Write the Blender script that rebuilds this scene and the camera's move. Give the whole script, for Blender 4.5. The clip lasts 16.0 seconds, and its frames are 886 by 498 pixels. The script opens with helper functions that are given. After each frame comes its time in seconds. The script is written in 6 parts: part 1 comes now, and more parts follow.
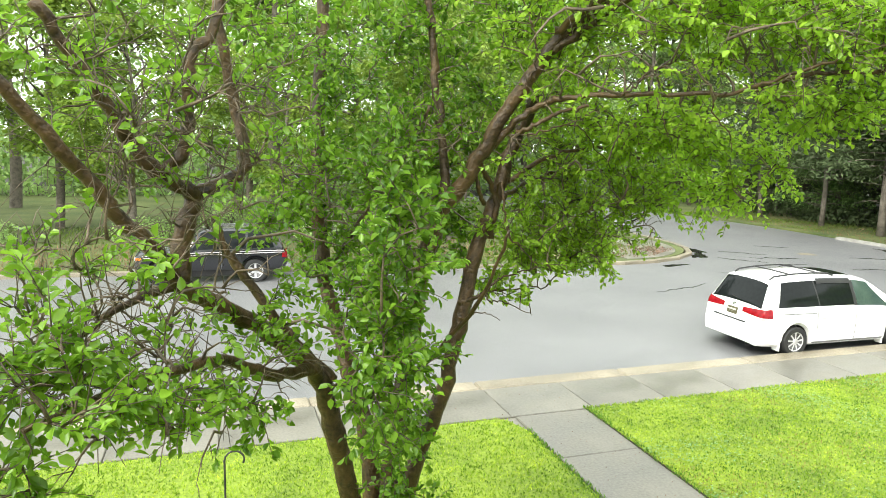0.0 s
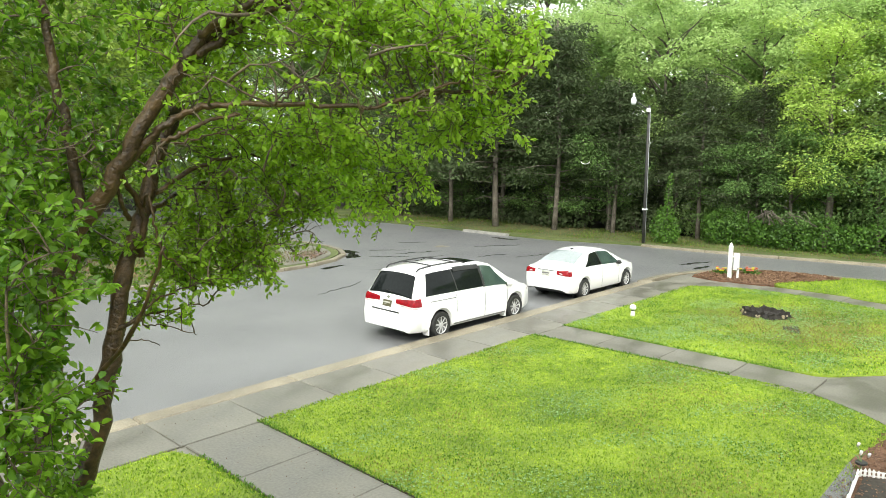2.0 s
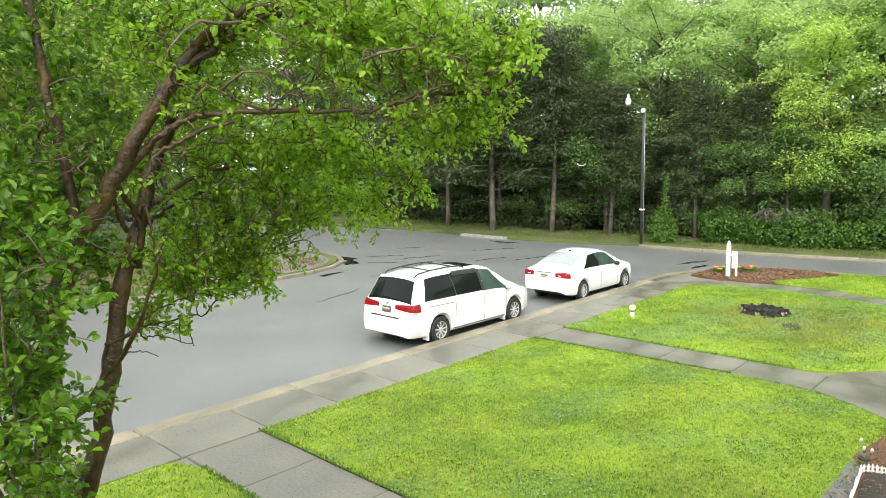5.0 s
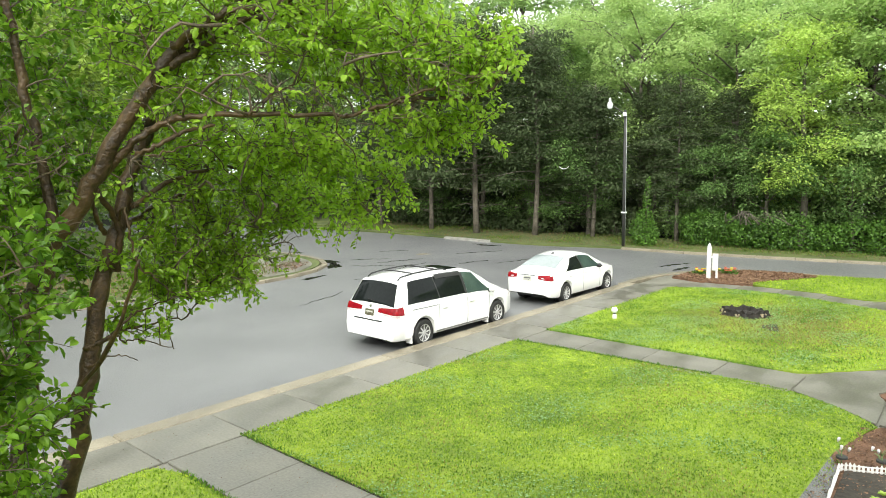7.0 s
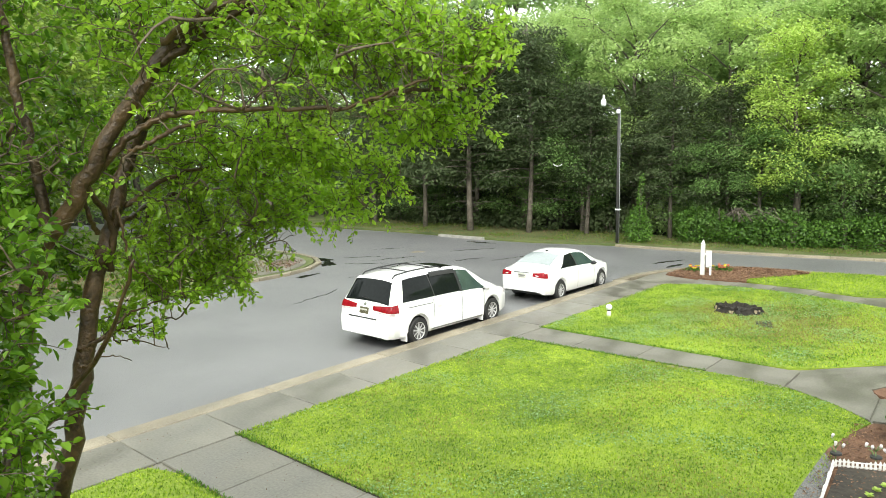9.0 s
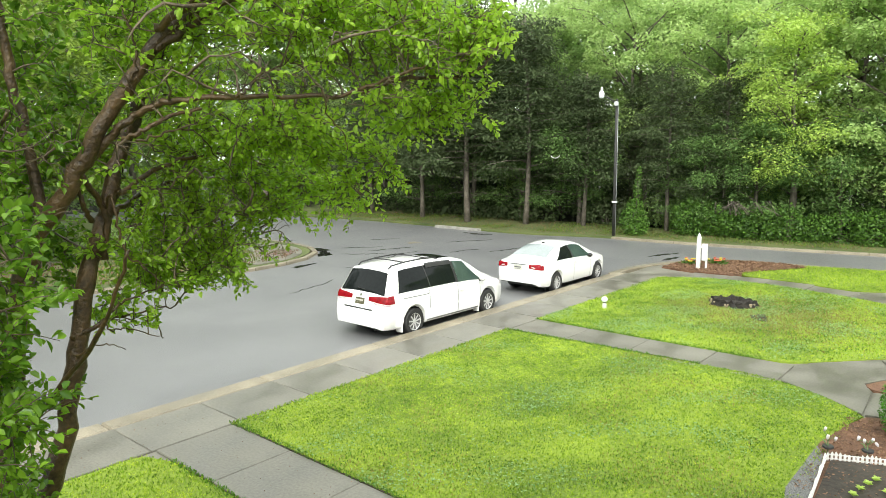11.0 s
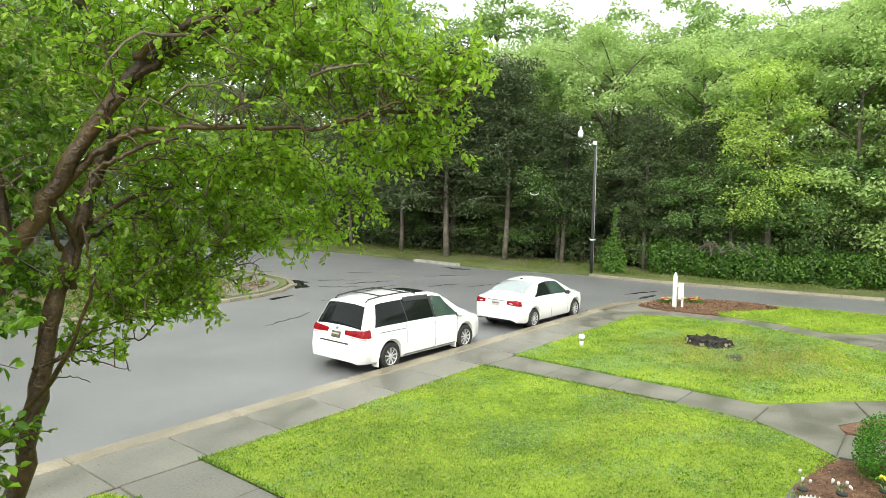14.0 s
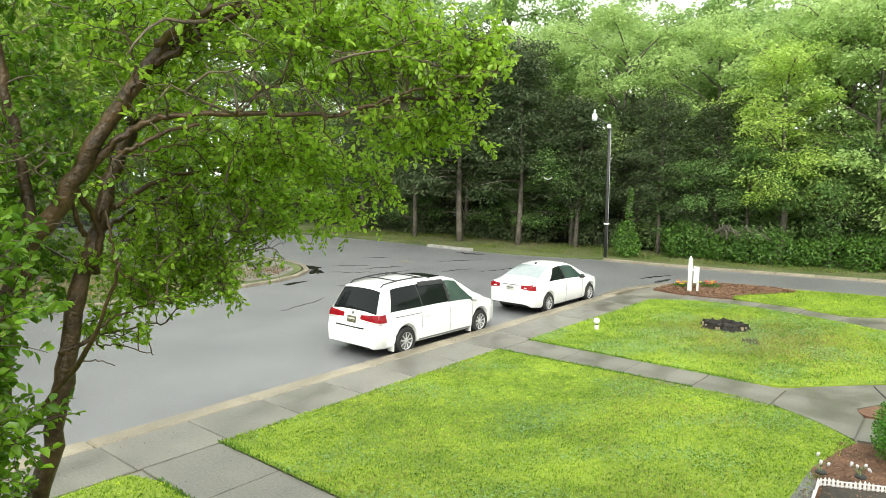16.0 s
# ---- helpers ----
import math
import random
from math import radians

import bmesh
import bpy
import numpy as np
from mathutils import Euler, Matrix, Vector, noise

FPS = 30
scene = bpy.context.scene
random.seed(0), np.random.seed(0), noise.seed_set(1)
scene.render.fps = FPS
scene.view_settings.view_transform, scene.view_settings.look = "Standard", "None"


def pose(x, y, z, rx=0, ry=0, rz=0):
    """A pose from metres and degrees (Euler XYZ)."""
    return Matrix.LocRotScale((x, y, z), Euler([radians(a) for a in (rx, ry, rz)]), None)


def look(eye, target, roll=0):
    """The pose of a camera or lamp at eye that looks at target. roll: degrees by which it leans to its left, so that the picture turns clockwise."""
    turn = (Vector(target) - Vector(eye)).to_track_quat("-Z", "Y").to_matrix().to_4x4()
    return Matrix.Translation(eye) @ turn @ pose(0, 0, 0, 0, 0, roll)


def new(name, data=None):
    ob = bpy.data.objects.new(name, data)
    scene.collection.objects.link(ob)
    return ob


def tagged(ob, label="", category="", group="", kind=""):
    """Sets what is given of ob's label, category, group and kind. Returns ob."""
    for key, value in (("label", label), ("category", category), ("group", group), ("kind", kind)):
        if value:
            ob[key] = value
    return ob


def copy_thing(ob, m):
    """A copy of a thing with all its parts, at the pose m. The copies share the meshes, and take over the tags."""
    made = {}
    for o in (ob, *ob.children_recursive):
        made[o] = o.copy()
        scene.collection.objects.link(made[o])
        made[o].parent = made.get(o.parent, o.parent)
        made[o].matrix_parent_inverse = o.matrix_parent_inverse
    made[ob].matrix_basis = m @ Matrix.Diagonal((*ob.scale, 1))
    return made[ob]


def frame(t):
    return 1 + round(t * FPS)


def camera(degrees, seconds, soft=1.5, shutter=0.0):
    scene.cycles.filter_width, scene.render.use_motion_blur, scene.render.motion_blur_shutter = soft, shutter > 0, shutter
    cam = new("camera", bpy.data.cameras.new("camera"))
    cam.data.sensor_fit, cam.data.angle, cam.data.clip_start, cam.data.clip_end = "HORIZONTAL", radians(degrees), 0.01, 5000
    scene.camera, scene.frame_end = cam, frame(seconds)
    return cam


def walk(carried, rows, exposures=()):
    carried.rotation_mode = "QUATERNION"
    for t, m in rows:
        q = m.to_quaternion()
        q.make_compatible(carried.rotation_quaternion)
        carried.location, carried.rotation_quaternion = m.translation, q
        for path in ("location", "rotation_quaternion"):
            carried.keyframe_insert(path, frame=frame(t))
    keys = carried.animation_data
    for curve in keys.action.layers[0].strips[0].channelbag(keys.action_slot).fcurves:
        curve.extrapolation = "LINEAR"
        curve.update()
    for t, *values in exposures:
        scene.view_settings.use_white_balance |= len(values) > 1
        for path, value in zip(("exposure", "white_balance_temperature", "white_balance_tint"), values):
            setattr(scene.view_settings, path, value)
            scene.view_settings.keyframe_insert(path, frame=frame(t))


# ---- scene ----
cam = camera(65.7, 16.0, soft=0.7)
PATH = [
    (0, (0.019, -0.085, 4.523), (0.641, 1.791, 4.217), 1.3),
    (0.5, (0.036, -0.036, 4.523), (1.039, 1.671, 4.245), 1.5),
    (1, (0.042, -0.019, 4.516), (1.312, 1.511, 4.298), 1.1),
    (1.5, (0.011, -0.006, 4.507), (1.418, 1.388, 4.23), 0.7),
    (2, (0.007, -0.002, 4.515), (1.45, 1.356, 4.245), 0.3),
    (2.5, (0.001, 0.012, 4.508), (1.442, 1.372, 4.232), 0.2),
    (3, (0.01, -0.002, 4.514), (1.45, 1.36, 4.246), -0.4),
    (3.5, (0.008, -0.002, 4.514), (1.45, 1.361, 4.257), -0.8),
    (4, (0.007, -0.002, 4.513), (1.449, 1.36, 4.257), -1.0),
    (6.5, (0.017, -0.003, 4.517), (1.49, 1.328, 4.266), -0.8),
    (7, (0.016, -0.019, 4.507), (1.497, 1.302, 4.259), -0.9),
    (7.5, (0.016, -0.022, 4.509), (1.496, 1.3, 4.258), -0.9),
    (8, (0.015, -0.017, 4.509), (1.499, 1.301, 4.261), -1.0),
    (8.5, (0.016, 0.003, 4.512), (1.505, 1.315, 4.263), -0.9),
    (9, (0.022, 0.01, 4.515), (1.514, 1.317, 4.259), -1.0),
    (11.5, (0.038, 0.011, 4.513), (1.538, 1.304, 4.23), -0.3),
    (12, (0.034, 0.021, 4.512), (1.54, 1.307, 4.233), -0.2),
    (12.5, (0.039, 0.015, 4.5), (1.544, 1.302, 4.223), -0.2),
    (13, (0.038, 0.013, 4.501), (1.546, 1.298, 4.229), -0.0),
    (13.5, (0.045, 0.02, 4.512), (1.558, 1.302, 4.249), 0.4),
    (14, (0.074, 0.019, 4.521), (1.618, 1.278, 4.338), 0.8),
    (14.5, (0.08, 0.024, 4.517), (1.675, 1.218, 4.35), 0.2),
    (15, (0.071, 0.053, 4.514), (1.685, 1.219, 4.332), 0.1),
    (15.5, (0.05, 0.061, 4.51), (1.63, 1.273, 4.323), 0.1),
    (16, (0.035, 0.058, 4.508), (1.552, 1.341, 4.282), 0.4),
]
walk(cam, [(t, look(eye, target, roll)) for t, eye, target, roll in PATH],
     [(0, 1.38, 6700, 6), (0.5, 1.22, 6700, 6), (1.0, 1.02, 6700, 6), (1.5, 0.92, 6700, 6), (13.5, 0.92, 6700, 6), (14.5, 0.76, 6700, 6), (15.2, 0.78, 6700, 6), (16, 0.86, 6700, 6)])

# ---- light ----
world = bpy.data.worlds.new("sky")
scene.world = world
world.use_nodes = True
wn, wl = world.node_tree.nodes, world.node_tree.links
sky = wn.new("ShaderNodeTexSky")
sky.sky_type, sky.sun_disc = "NISHITA", False
sky.sun_elevation, sky.sun_rotation = radians(44), radians(236)
sky.air_density, sky.dust_density, sky.ozone_density = 1.0, 3.0, 1.0
grey = wn.new("ShaderNodeHueSaturation")
grey.inputs["Saturation"].default_value = 0.16
wl.new(sky.outputs[0], grey.inputs["Color"])
# cloud cover: most of the sky's light comes evenly from the white cloud
cloud = wn.new("ShaderNodeMix")
cloud.data_type = "RGBA"
cloud.inputs["Factor"].default_value = 0.72
cloud.inputs["B"].default_value = (8.3, 8.7, 8.8, 1)
wl.new(grey.outputs[0], cloud.inputs["A"])
wl.new(cloud.outputs["Result"], wn["Background"].inputs["Color"])
wn["Background"].inputs["Strength"].default_value = 0.15
sun = new("sun", bpy.data.lights.new("sun", "SUN"))
sun.data.energy, sun.data.angle, sun.data.color = 1.5, radians(40), (1.0, 0.97, 0.92)
sun.matrix_world = look((-22, -15, 26), (0, 0, 0))


# ---- materials ----
def material(name, low, high, scale, rough, bump=0.0, fine=None, rough_low=None, spec=0.5, metal=0.0, shift=0.0, coat=0.0, grain=0.45, span=(0.36, 0.68), glint=False):
    """Two-scale mottled surface: low and high colours mixed by broad and fine noise at real-world size."""
    m = bpy.data.materials.new(name)
    m.use_nodes = True
    n, l = m.node_tree.nodes, m.node_tree.links
    b = n["Principled BSDF"]
    where = n.new("ShaderNodeTexCoord")
    broad = n.new("ShaderNodeTexNoise")
    broad.inputs["Scale"].default_value, broad.inputs["Detail"].default_value = scale, 5
    small = n.new("ShaderNodeTexNoise")
    small.inputs["Scale"].default_value, small.inputs["Detail"].default_value = fine or scale * 14, 3
    mix = n.new("ShaderNodeMath")
    mix.operation = "MULTIPLY_ADD"
    mix.inputs[1].default_value = grain
    l.new(where.outputs["Object"], broad.inputs["Vector"])
    l.new(where.outputs["Object"], small.inputs["Vector"])
    l.new(small.outputs["Fac"], mix.inputs[0])
    half = n.new("ShaderNodeMath")
    half.operation = "MULTIPLY"
    half.inputs[1].default_value = 1.07 - grain
    l.new(broad.outputs["Fac"], half.inputs[0])
    l.new(half.outputs[0], mix.inputs[2])
    if shift:
        info = n.new("ShaderNodeObjectInfo")
        sh = n.new("ShaderNodeMath")
        sh.operation = "MULTIPLY_ADD"
        sh.inputs[1].default_value = shift
        l.new(info.outputs["Random"], sh.inputs[0])
        l.new(mix.outputs[0], sh.inputs[2])
        mix = sh
    ramp = n.new("ShaderNodeValToRGB")
    ramp.color_ramp.elements[0].position, ramp.color_ramp.elements[1].position = span[0] + shift / 2, span[1] + shift / 2
    ramp.color_ramp.elements[0].color, ramp.color_ramp.elements[1].color = (*low, 1), (*high, 1)
    l.new(mix.outputs[0], ramp.inputs[0])
    l.new(ramp.outputs[0], b.inputs["Base Color"])
    b.inputs["Metallic"].default_value, b.inputs["Specular IOR Level"].default_value = metal, spec
    b.inputs["Coat Weight"].default_value, b.inputs["Coat Roughness"].default_value = coat, 0.03
    if rough_low is None:
        b.inputs["Roughness"].default_value = rough
    else:
        mr = n.new("ShaderNodeMapRange")
        mr.inputs["From Min"].default_value, mr.inputs["From Max"].default_value = 0.42, 0.6
        mr.inputs["To Min"].default_value, mr.inputs["To Max"].default_value = rough_low, rough
        l.new((small if glint else broad).outputs["Fac"], mr.inputs["Value"])
        l.new(mr.outputs[0], b.inputs["Roughness"])
    if bump:
        bp = n.new("ShaderNodeBump")
        bp.inputs["Strength"].default_value, bp.inputs["Distance"].default_value = bump, 0.02
        l.new(small.outputs["Fac"], bp.inputs["Height"])
        l.new(bp.outputs[0], b.inputs["Normal"])
    return m


def leaf_material(name, low, high, back=0.35, rough=0.45, spec=0.26):
    """Leaf: colour by leaf and by plant, some light through it."""
    m = bpy.data.materials.new(name)
    m.use_nodes = True
    n, l = m.node_tree.nodes, m.node_tree.links
    b = n["Principled BSDF"]
    geo, info = n.new("ShaderNodeNewGeometry"), n.new("ShaderNodeObjectInfo")
    add = n.new("ShaderNodeMath")
    add.operation = "MULTIPLY_ADD"
    add.inputs[1].default_value = 0.25
    l.new(info.outputs["Random"], add.inputs[0])
    part_of = n.new("ShaderNodeMath")
    part_of.operation = "MULTIPLY"
    part_of.inputs[1].default_value = 0.75
    l.new(geo.outputs["Random Per Island"], part_of.inputs[0])
    l.new(part_of.outputs[0], add.inputs[2])
    ramp = n.new("ShaderNodeValToRGB")
    ramp.color_ramp.elements[0].color, ramp.color_ramp.elements[1].color = (*low, 1), (*high, 1)
    l.new(add.outputs[0], ramp.inputs[0])
    l.new(ramp.outputs[0], b.inputs["Base Color"])
    b.inputs["Roughness"].default_value = rough
    b.inputs["Specular IOR Level"].default_value = spec
    through_leaf = n.new("ShaderNodeBsdfTranslucent")
    l.new(ramp.outputs[0], through_leaf.inputs["Color"])
    mix = n.new("ShaderNodeMixShader")
    mix.inputs[0].default_value = back
    l.new(b.outputs[0], mix.inputs[1])
    l.new(through_leaf.outputs[0], mix.inputs[2])
    l.new(mix.outputs[0], n["Material Output"].inputs["Surface"])
    return m


ASPHALT = material("wet_asphalt", (0.085, 0.087, 0.09), (0.26, 0.26, 0.26), 0.35, 0.54, 0.45, fine=46, rough_low=0.32, spec=0.8, grain=0.85, span=(0.42, 0.70), glint=True)
CONCRETE = material("wet_concrete", (0.105, 0.10, 0.082), (0.21, 0.2, 0.165), 1.1, 0.48, 0.12, fine=26, rough_low=0.28, shift=0.12, grain=0.4)
KERB = material("kerb_concrete", (0.13, 0.11, 0.078), (0.34, 0.30, 0.22), 1.4, 0.6, 0.3, fine=40, rough_low=0.3, shift=0.1, grain=0.65)
SOIL = material("soil", (0.014, 0.012, 0.008), (0.055, 0.045, 0.032), 1.2, 0.85, 0.6)
TURF = material("turf", (0.075, 0.13, 0.010), (0.25, 0.34, 0.03), 0.55, 0.8, 0.6, fine=22)
VERGE = material("verge_grass", (0.045, 0.075, 0.016), (0.125, 0.145, 0.045), 0.5, 0.85, 0.6, fine=14)
MULCH = material("mulch", (0.06, 0.03, 0.016), (0.20, 0.105, 0.06), 3.0, 0.9, 0.9, fine=38)
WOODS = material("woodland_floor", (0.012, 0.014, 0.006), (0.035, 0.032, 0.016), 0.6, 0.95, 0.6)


# ---- setting ----
def mesh_of(name, bm, *mats, smooth=False):
    me = bpy.data.meshes.new(name)
    bmesh.ops.recalc_face_normals(bm, faces=bm.faces)
    bm.to_mesh(me)
    bm.free()
    for m in mats:
        me.materials.append(m)
    if smooth:
        me.shade_smooth()
    return me


def part(name, bm, mat, parent, label="", smooth=False):
    ob = new(name, mesh_of(name, bm, mat, smooth=smooth))
    ob.parent = parent
    return tagged(ob, label) if label else ob


def slab_bm(pts, top, bottom, bevel=0.0):
    bm = bmesh.new()
    low = [bm.verts.new((x, y, bottom)) for x, y in pts]
    high = [bm.verts.new((x, y, top)) for x, y in pts]
    roof = bm.faces.new(high)
    bm.faces.new(low[::-1])
    for i in range(len(pts)):
        j = (i + 1) % len(pts)
        bm.faces.new((low[i], low[j], high[j], high[i]))
    if bevel:
        bmesh.ops.bevel(bm, geom=list(roof.edges), offset=bevel, segments=2, affect="EDGES")
    return bm


def slab(name, pts, top, bottom, mat, label, category, bevel=0.0):
    ob = new(name, mesh_of(name, slab_bm(pts, top, bottom, bevel), mat))
    return tagged(ob, label, category, kind="structure")


def smooth_line(pts, steps=6):
    """A rounded line through the corners."""
    out = []
    n = len(pts)
    for i in range(n - 1):
        p = [Vector(pts[max(0, min(n - 1, i + k))]) for k in (-1, 0, 1, 2)]
        for k in range(steps):
            t = k / steps
            out.append(0.5 * (2 * p[1] + (p[2] - p[0]) * t + (2 * p[0] - 5 * p[1] + 4 * p[2] - p[3]) * t * t + (3 * p[1] - p[0] - 3 * p[2] + p[3]) * t ** 3))
    out.append(Vector(pts[-1]))
    return out


def flat(line):
    return [(v[0], v[1]) for v in line]


LAWN_Z = 0.12
# the cross street's far edge, its near corner, and the corner across the street
EAST = flat(smooth_line([(29.4, 56), (30.2, 40), (31.0, 32), (30.8, 22), (32.0, 17), (32.2, 13), (33.3, 6), (35.5, -4), (44, -40)]))
CORNER = flat(smooth_line([(22.5, 11.42), (24.5, 11.38), (26.6, 10.6), (28.0, 9.3), (28.4, 7.6), (28.9, 4.5), (30.6, -3), (39, -40)]))
ISLAND = flat(smooth_line([(-90, 24.8), (-30, 24.6), (-5, 24.2), (6, 23.4), (12.0, 22.85), (15.3, 22.72), (17.4, 23.1), (19.2, 24.2), (20.2, 26.0), (20.5, 29.0), (20.2, 40), (19.6, 56)]))

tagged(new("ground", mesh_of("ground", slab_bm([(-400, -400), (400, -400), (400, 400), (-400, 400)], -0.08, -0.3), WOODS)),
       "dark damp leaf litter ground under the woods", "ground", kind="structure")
slab("road", [(-90, 11.42)] + CORNER[:1] + CORNER[1:] + EAST[::-1] + ISLAND[::-1] + [(-90, 24.8)], 0.0, -0.06, ASPHALT,
     "wet dark grey asphalt road meeting a cross street", "road")

LAWN_MAIN = [(5.88, 0.5), (5.88, 9.69)] + [(13.63, 9.73)] + flat(smooth_line([(13.75, 8.5), (13.84, 5), (13.8, 3.65), (13.35, 2.6), (12.75, 1.86)], 3)) + [(12.2, 2.0), (11.2, 2.2), (9.3, 2.2), (8.6, 0.5)]
LAWN_SIDE = [(-40, -4), (4.56, -4), (4.56, 9.1), (4.38, 9.6), (4.2, 9.67), (-40, 9.67)]
LAWN_FAR = [(14.97, 9.74)] + flat(smooth_line([(14.98, 6.5), (15.0, 4.1), (15.4, 3.3), (16.6, 2.2), (17.2, 1.4)], 3)) + flat(smooth_line([(18.3, 1.62), (19.4, 2.0), (20.6, 1.6), (21.6, 1.4), (22.3, 2.4), (23.0, 4.0), (23.6, 6.4), (23.5, 8.4), (22.7, 9.8)], 3))
LAWN_CORNER = flat(smooth_line([(27.6, 6.3), (25.4, 7.7), (24.75, 7.2), (24.6, 5.6), (24.15, 4.3), (24.6, 3.3), (25.3, 2.7), (26.2, 2.2), (27.6, 1.9), (29.1, 2.2)], 3)) + [(28.7, 4.5), (28.25, 6.4)]
BED_CORNER = flat(smooth_line([(24.7, 10.5), (24.4, 9.3), (24.45, 8.1), (24.75, 7.6), (25.4, 7.72), (27.6, 6.32), (28.0, 6.6), (28.1, 7.8), (27.6, 9.2), (26.3, 10.4)], 3))
GRASS_LABEL = "wet bright green mown grass lawn with clover patches"
slab("lawn_1", LAWN_MAIN, LAWN_Z, -0.05, TURF, GRASS_LABEL, "lawn", 0.02)
slab("lawn_2", LAWN_SIDE, LAWN_Z, -0.05, TURF, GRASS_LABEL, "lawn", 0.02)
slab("lawn_3", LAWN_FAR, LAWN_Z, -0.05, TURF, "wet green lawn, thin and brown round a tree stump", "lawn", 0.02)
slab("lawn_4", LAWN_CORNER, LAWN_Z, -0.05, TURF, GRASS_LABEL, "lawn", 0.02)
slab("verge_1", EAST + [(48, -40), (40.5, -4), (37, 11), (37.3, 18), (37.3, 45), (36, 90)], 0.1, -0.06, VERGE, "damp grass verge with fallen leaves before the woods", "verge")
slab("verge_2", [(x - 0.15 if x > 17 else x, y + 0.22) for x, y in ISLAND] + [(-90, 90)], 0.1, -0.06, VERGE, "rough grass and pine straw verge across the road", "verge")
# concrete that the slabs of the walks lie on
slab("pavement", [(-60, -6), (29.6, -6), (28.9, 2.4), (24.6, 7.4), (24.45, 8.0), (24.4, 9.3), (24.7, 10.4), (26.6, 10.55), (24.5, 11.0), (22.5, 10.97), (-60, 10.97)], 0.085, -0.06, CONCRETE,
     "wet grey concrete pavement and garden paths", "pavement")
slab("mulch_bed_1", BED_CORNER, 0.15, -0.03, MULCH, "reddish brown bark mulch bed round the signpost", "mulch bed", 0.03)
slab("mulch_bed_2", [(8.6, -3), (8.62, 0.5), (9.3, 2.19), (11.2, 2.19), (12.2, 1.99), (12.74, 1.85), (12.92, 1.4), (12.9, -3)], 0.125, -0.03, MULCH, "brown bark mulch flower bed", "mulch bed", 0.02)
slab("mulch_bed_3", flat(smooth_line([(14.2, 1.9), (14.5, 2.15), (15.2, 1.75), (16.0, 1.1), (16.2, -1), (14.6, -1), (14.2, 1.9)], 3))[:-1], 0.135, -0.03, MULCH, "small teardrop mulch bed in the concrete", "mulch bed", 0.02)
slab("mulch_bed_4", flat(smooth_line([(17.3, 1.3), (18.3, 1.55), (19.4, 1.93), (20.6, 1.53), (21.6, 1.3), (22, -2)], 3)) + [(17.5, -2)], 0.14, -0.03, MULCH, "brown mulch bed beside the lawn", "mulch bed", 0.02)
slab("mulch_bed_5", flat(smooth_line([(29.1, 2.1), (27.6, 1.8), (26.4, 1.9), (26.2, 0.8), (26.6, -2)], 3)) + [(29.6, -2)], 0.14, -0.03, MULCH, "brown mulch bed at the end of the corner lawn", "mulch bed", 0.02)
slab("mulch_bed_6", flat(smooth_line([(23.9, 2.2), (24.6, 2.0), (25.4, 1.2), (25.4, -2)], 3)) + [(23.2, -2), (23.0, 0.6), (23.3, 1.6)], 0.14, -0.03, MULCH, "brown mulch wedge between wet paths", "mulch bed", 0.02)

# the house that the camera looks out from: its front wall and the soffit of its eaves
SIDING = material("tan_siding", (0.34, 0.28, 0.21), (0.44, 0.37, 0.28), 2.0, 0.7, 0.1)
slab("wall_house", [(-7, -0.95), (6.5, -0.95), (6.5, -0.75), (-7, -0.75)], 5.45, 0.0, SIDING, "tan siding front wall of the house", "wall")
slab("eave_soffit", [(-7.4, -0.96), (6.9, -0.96), (6.9, 0.27), (-7.4, 0.27)], 5.62, 5.46, SIDING, "tan painted soffit board under the house eaves", "eaves")
slab("eave_trim", [(-7.4, 0.272), (6.9, 0.272), (6.9, 0.30), (-7.4, 0.30)], 5.66, 5.43, SIDING, "narrow fascia board along the house eaves", "eaves")
GRAVEL = material("grey_gravel", (0.05, 0.052, 0.05), (0.24, 0.24, 0.23), 6, 0.8, 0.8, fine=45, grain=0.8)
slab("gravel_strip", [(8.75, 2.05), (9.3, 2.175), (11.0, 2.175), (10.62, 2.0), (9.0, 1.87)], 0.133, 0.0, GRAVEL, "grey gravel strip between lawn and edging", "gravel")


# ---- shapes ----
def box_bm(sx, sy, sz, bevel=0.0, at=(0, 0, 0), turn=None, segments=2):
    bm = bmesh.new()
    bmesh.ops.create_cube(bm, size=1.0)
    bmesh.ops.scale(bm, vec=(sx, sy, sz), verts=bm.verts)
    if bevel:
        bmesh.ops.bevel(bm, geom=list(bm.edges), offset=bevel, segments=segments, affect="EDGES")
    if turn is not None:
        bmesh.ops.rotate(bm, verts=bm.verts, cent=(0, 0, 0), matrix=turn.to_3x3())
    bmesh.ops.translate(bm, verts=bm.verts, vec=at)
    return bm


def lathe_bm(profile, steps=28, axis="Z"):
    """Profile of (radius, height) turned round an axis; closed at the ends where the radius is 0."""
    bm = bmesh.new()
    rings = []
    for r, h in profile:
        ring = []
        for i in range(steps):
            a = 2 * math.pi * i / steps
            p = (r * math.cos(a), r * math.sin(a), h)
            ring.append(bm.verts.new(p if axis == "Z" else (p[0], p[2], p[1])))
        rings.append(ring)
    for a, b in zip(rings, rings[1:]):
        for i in range(steps):
            j = (i + 1) % steps
            bm.faces.new((a[i], a[j], b[j], b[i]))
    bm.faces.new(rings[0][::-1])
    bm.faces.new(rings[-1])
    bmesh.ops.remove_doubles(bm, verts=bm.verts, dist=1e-5)
    return bm


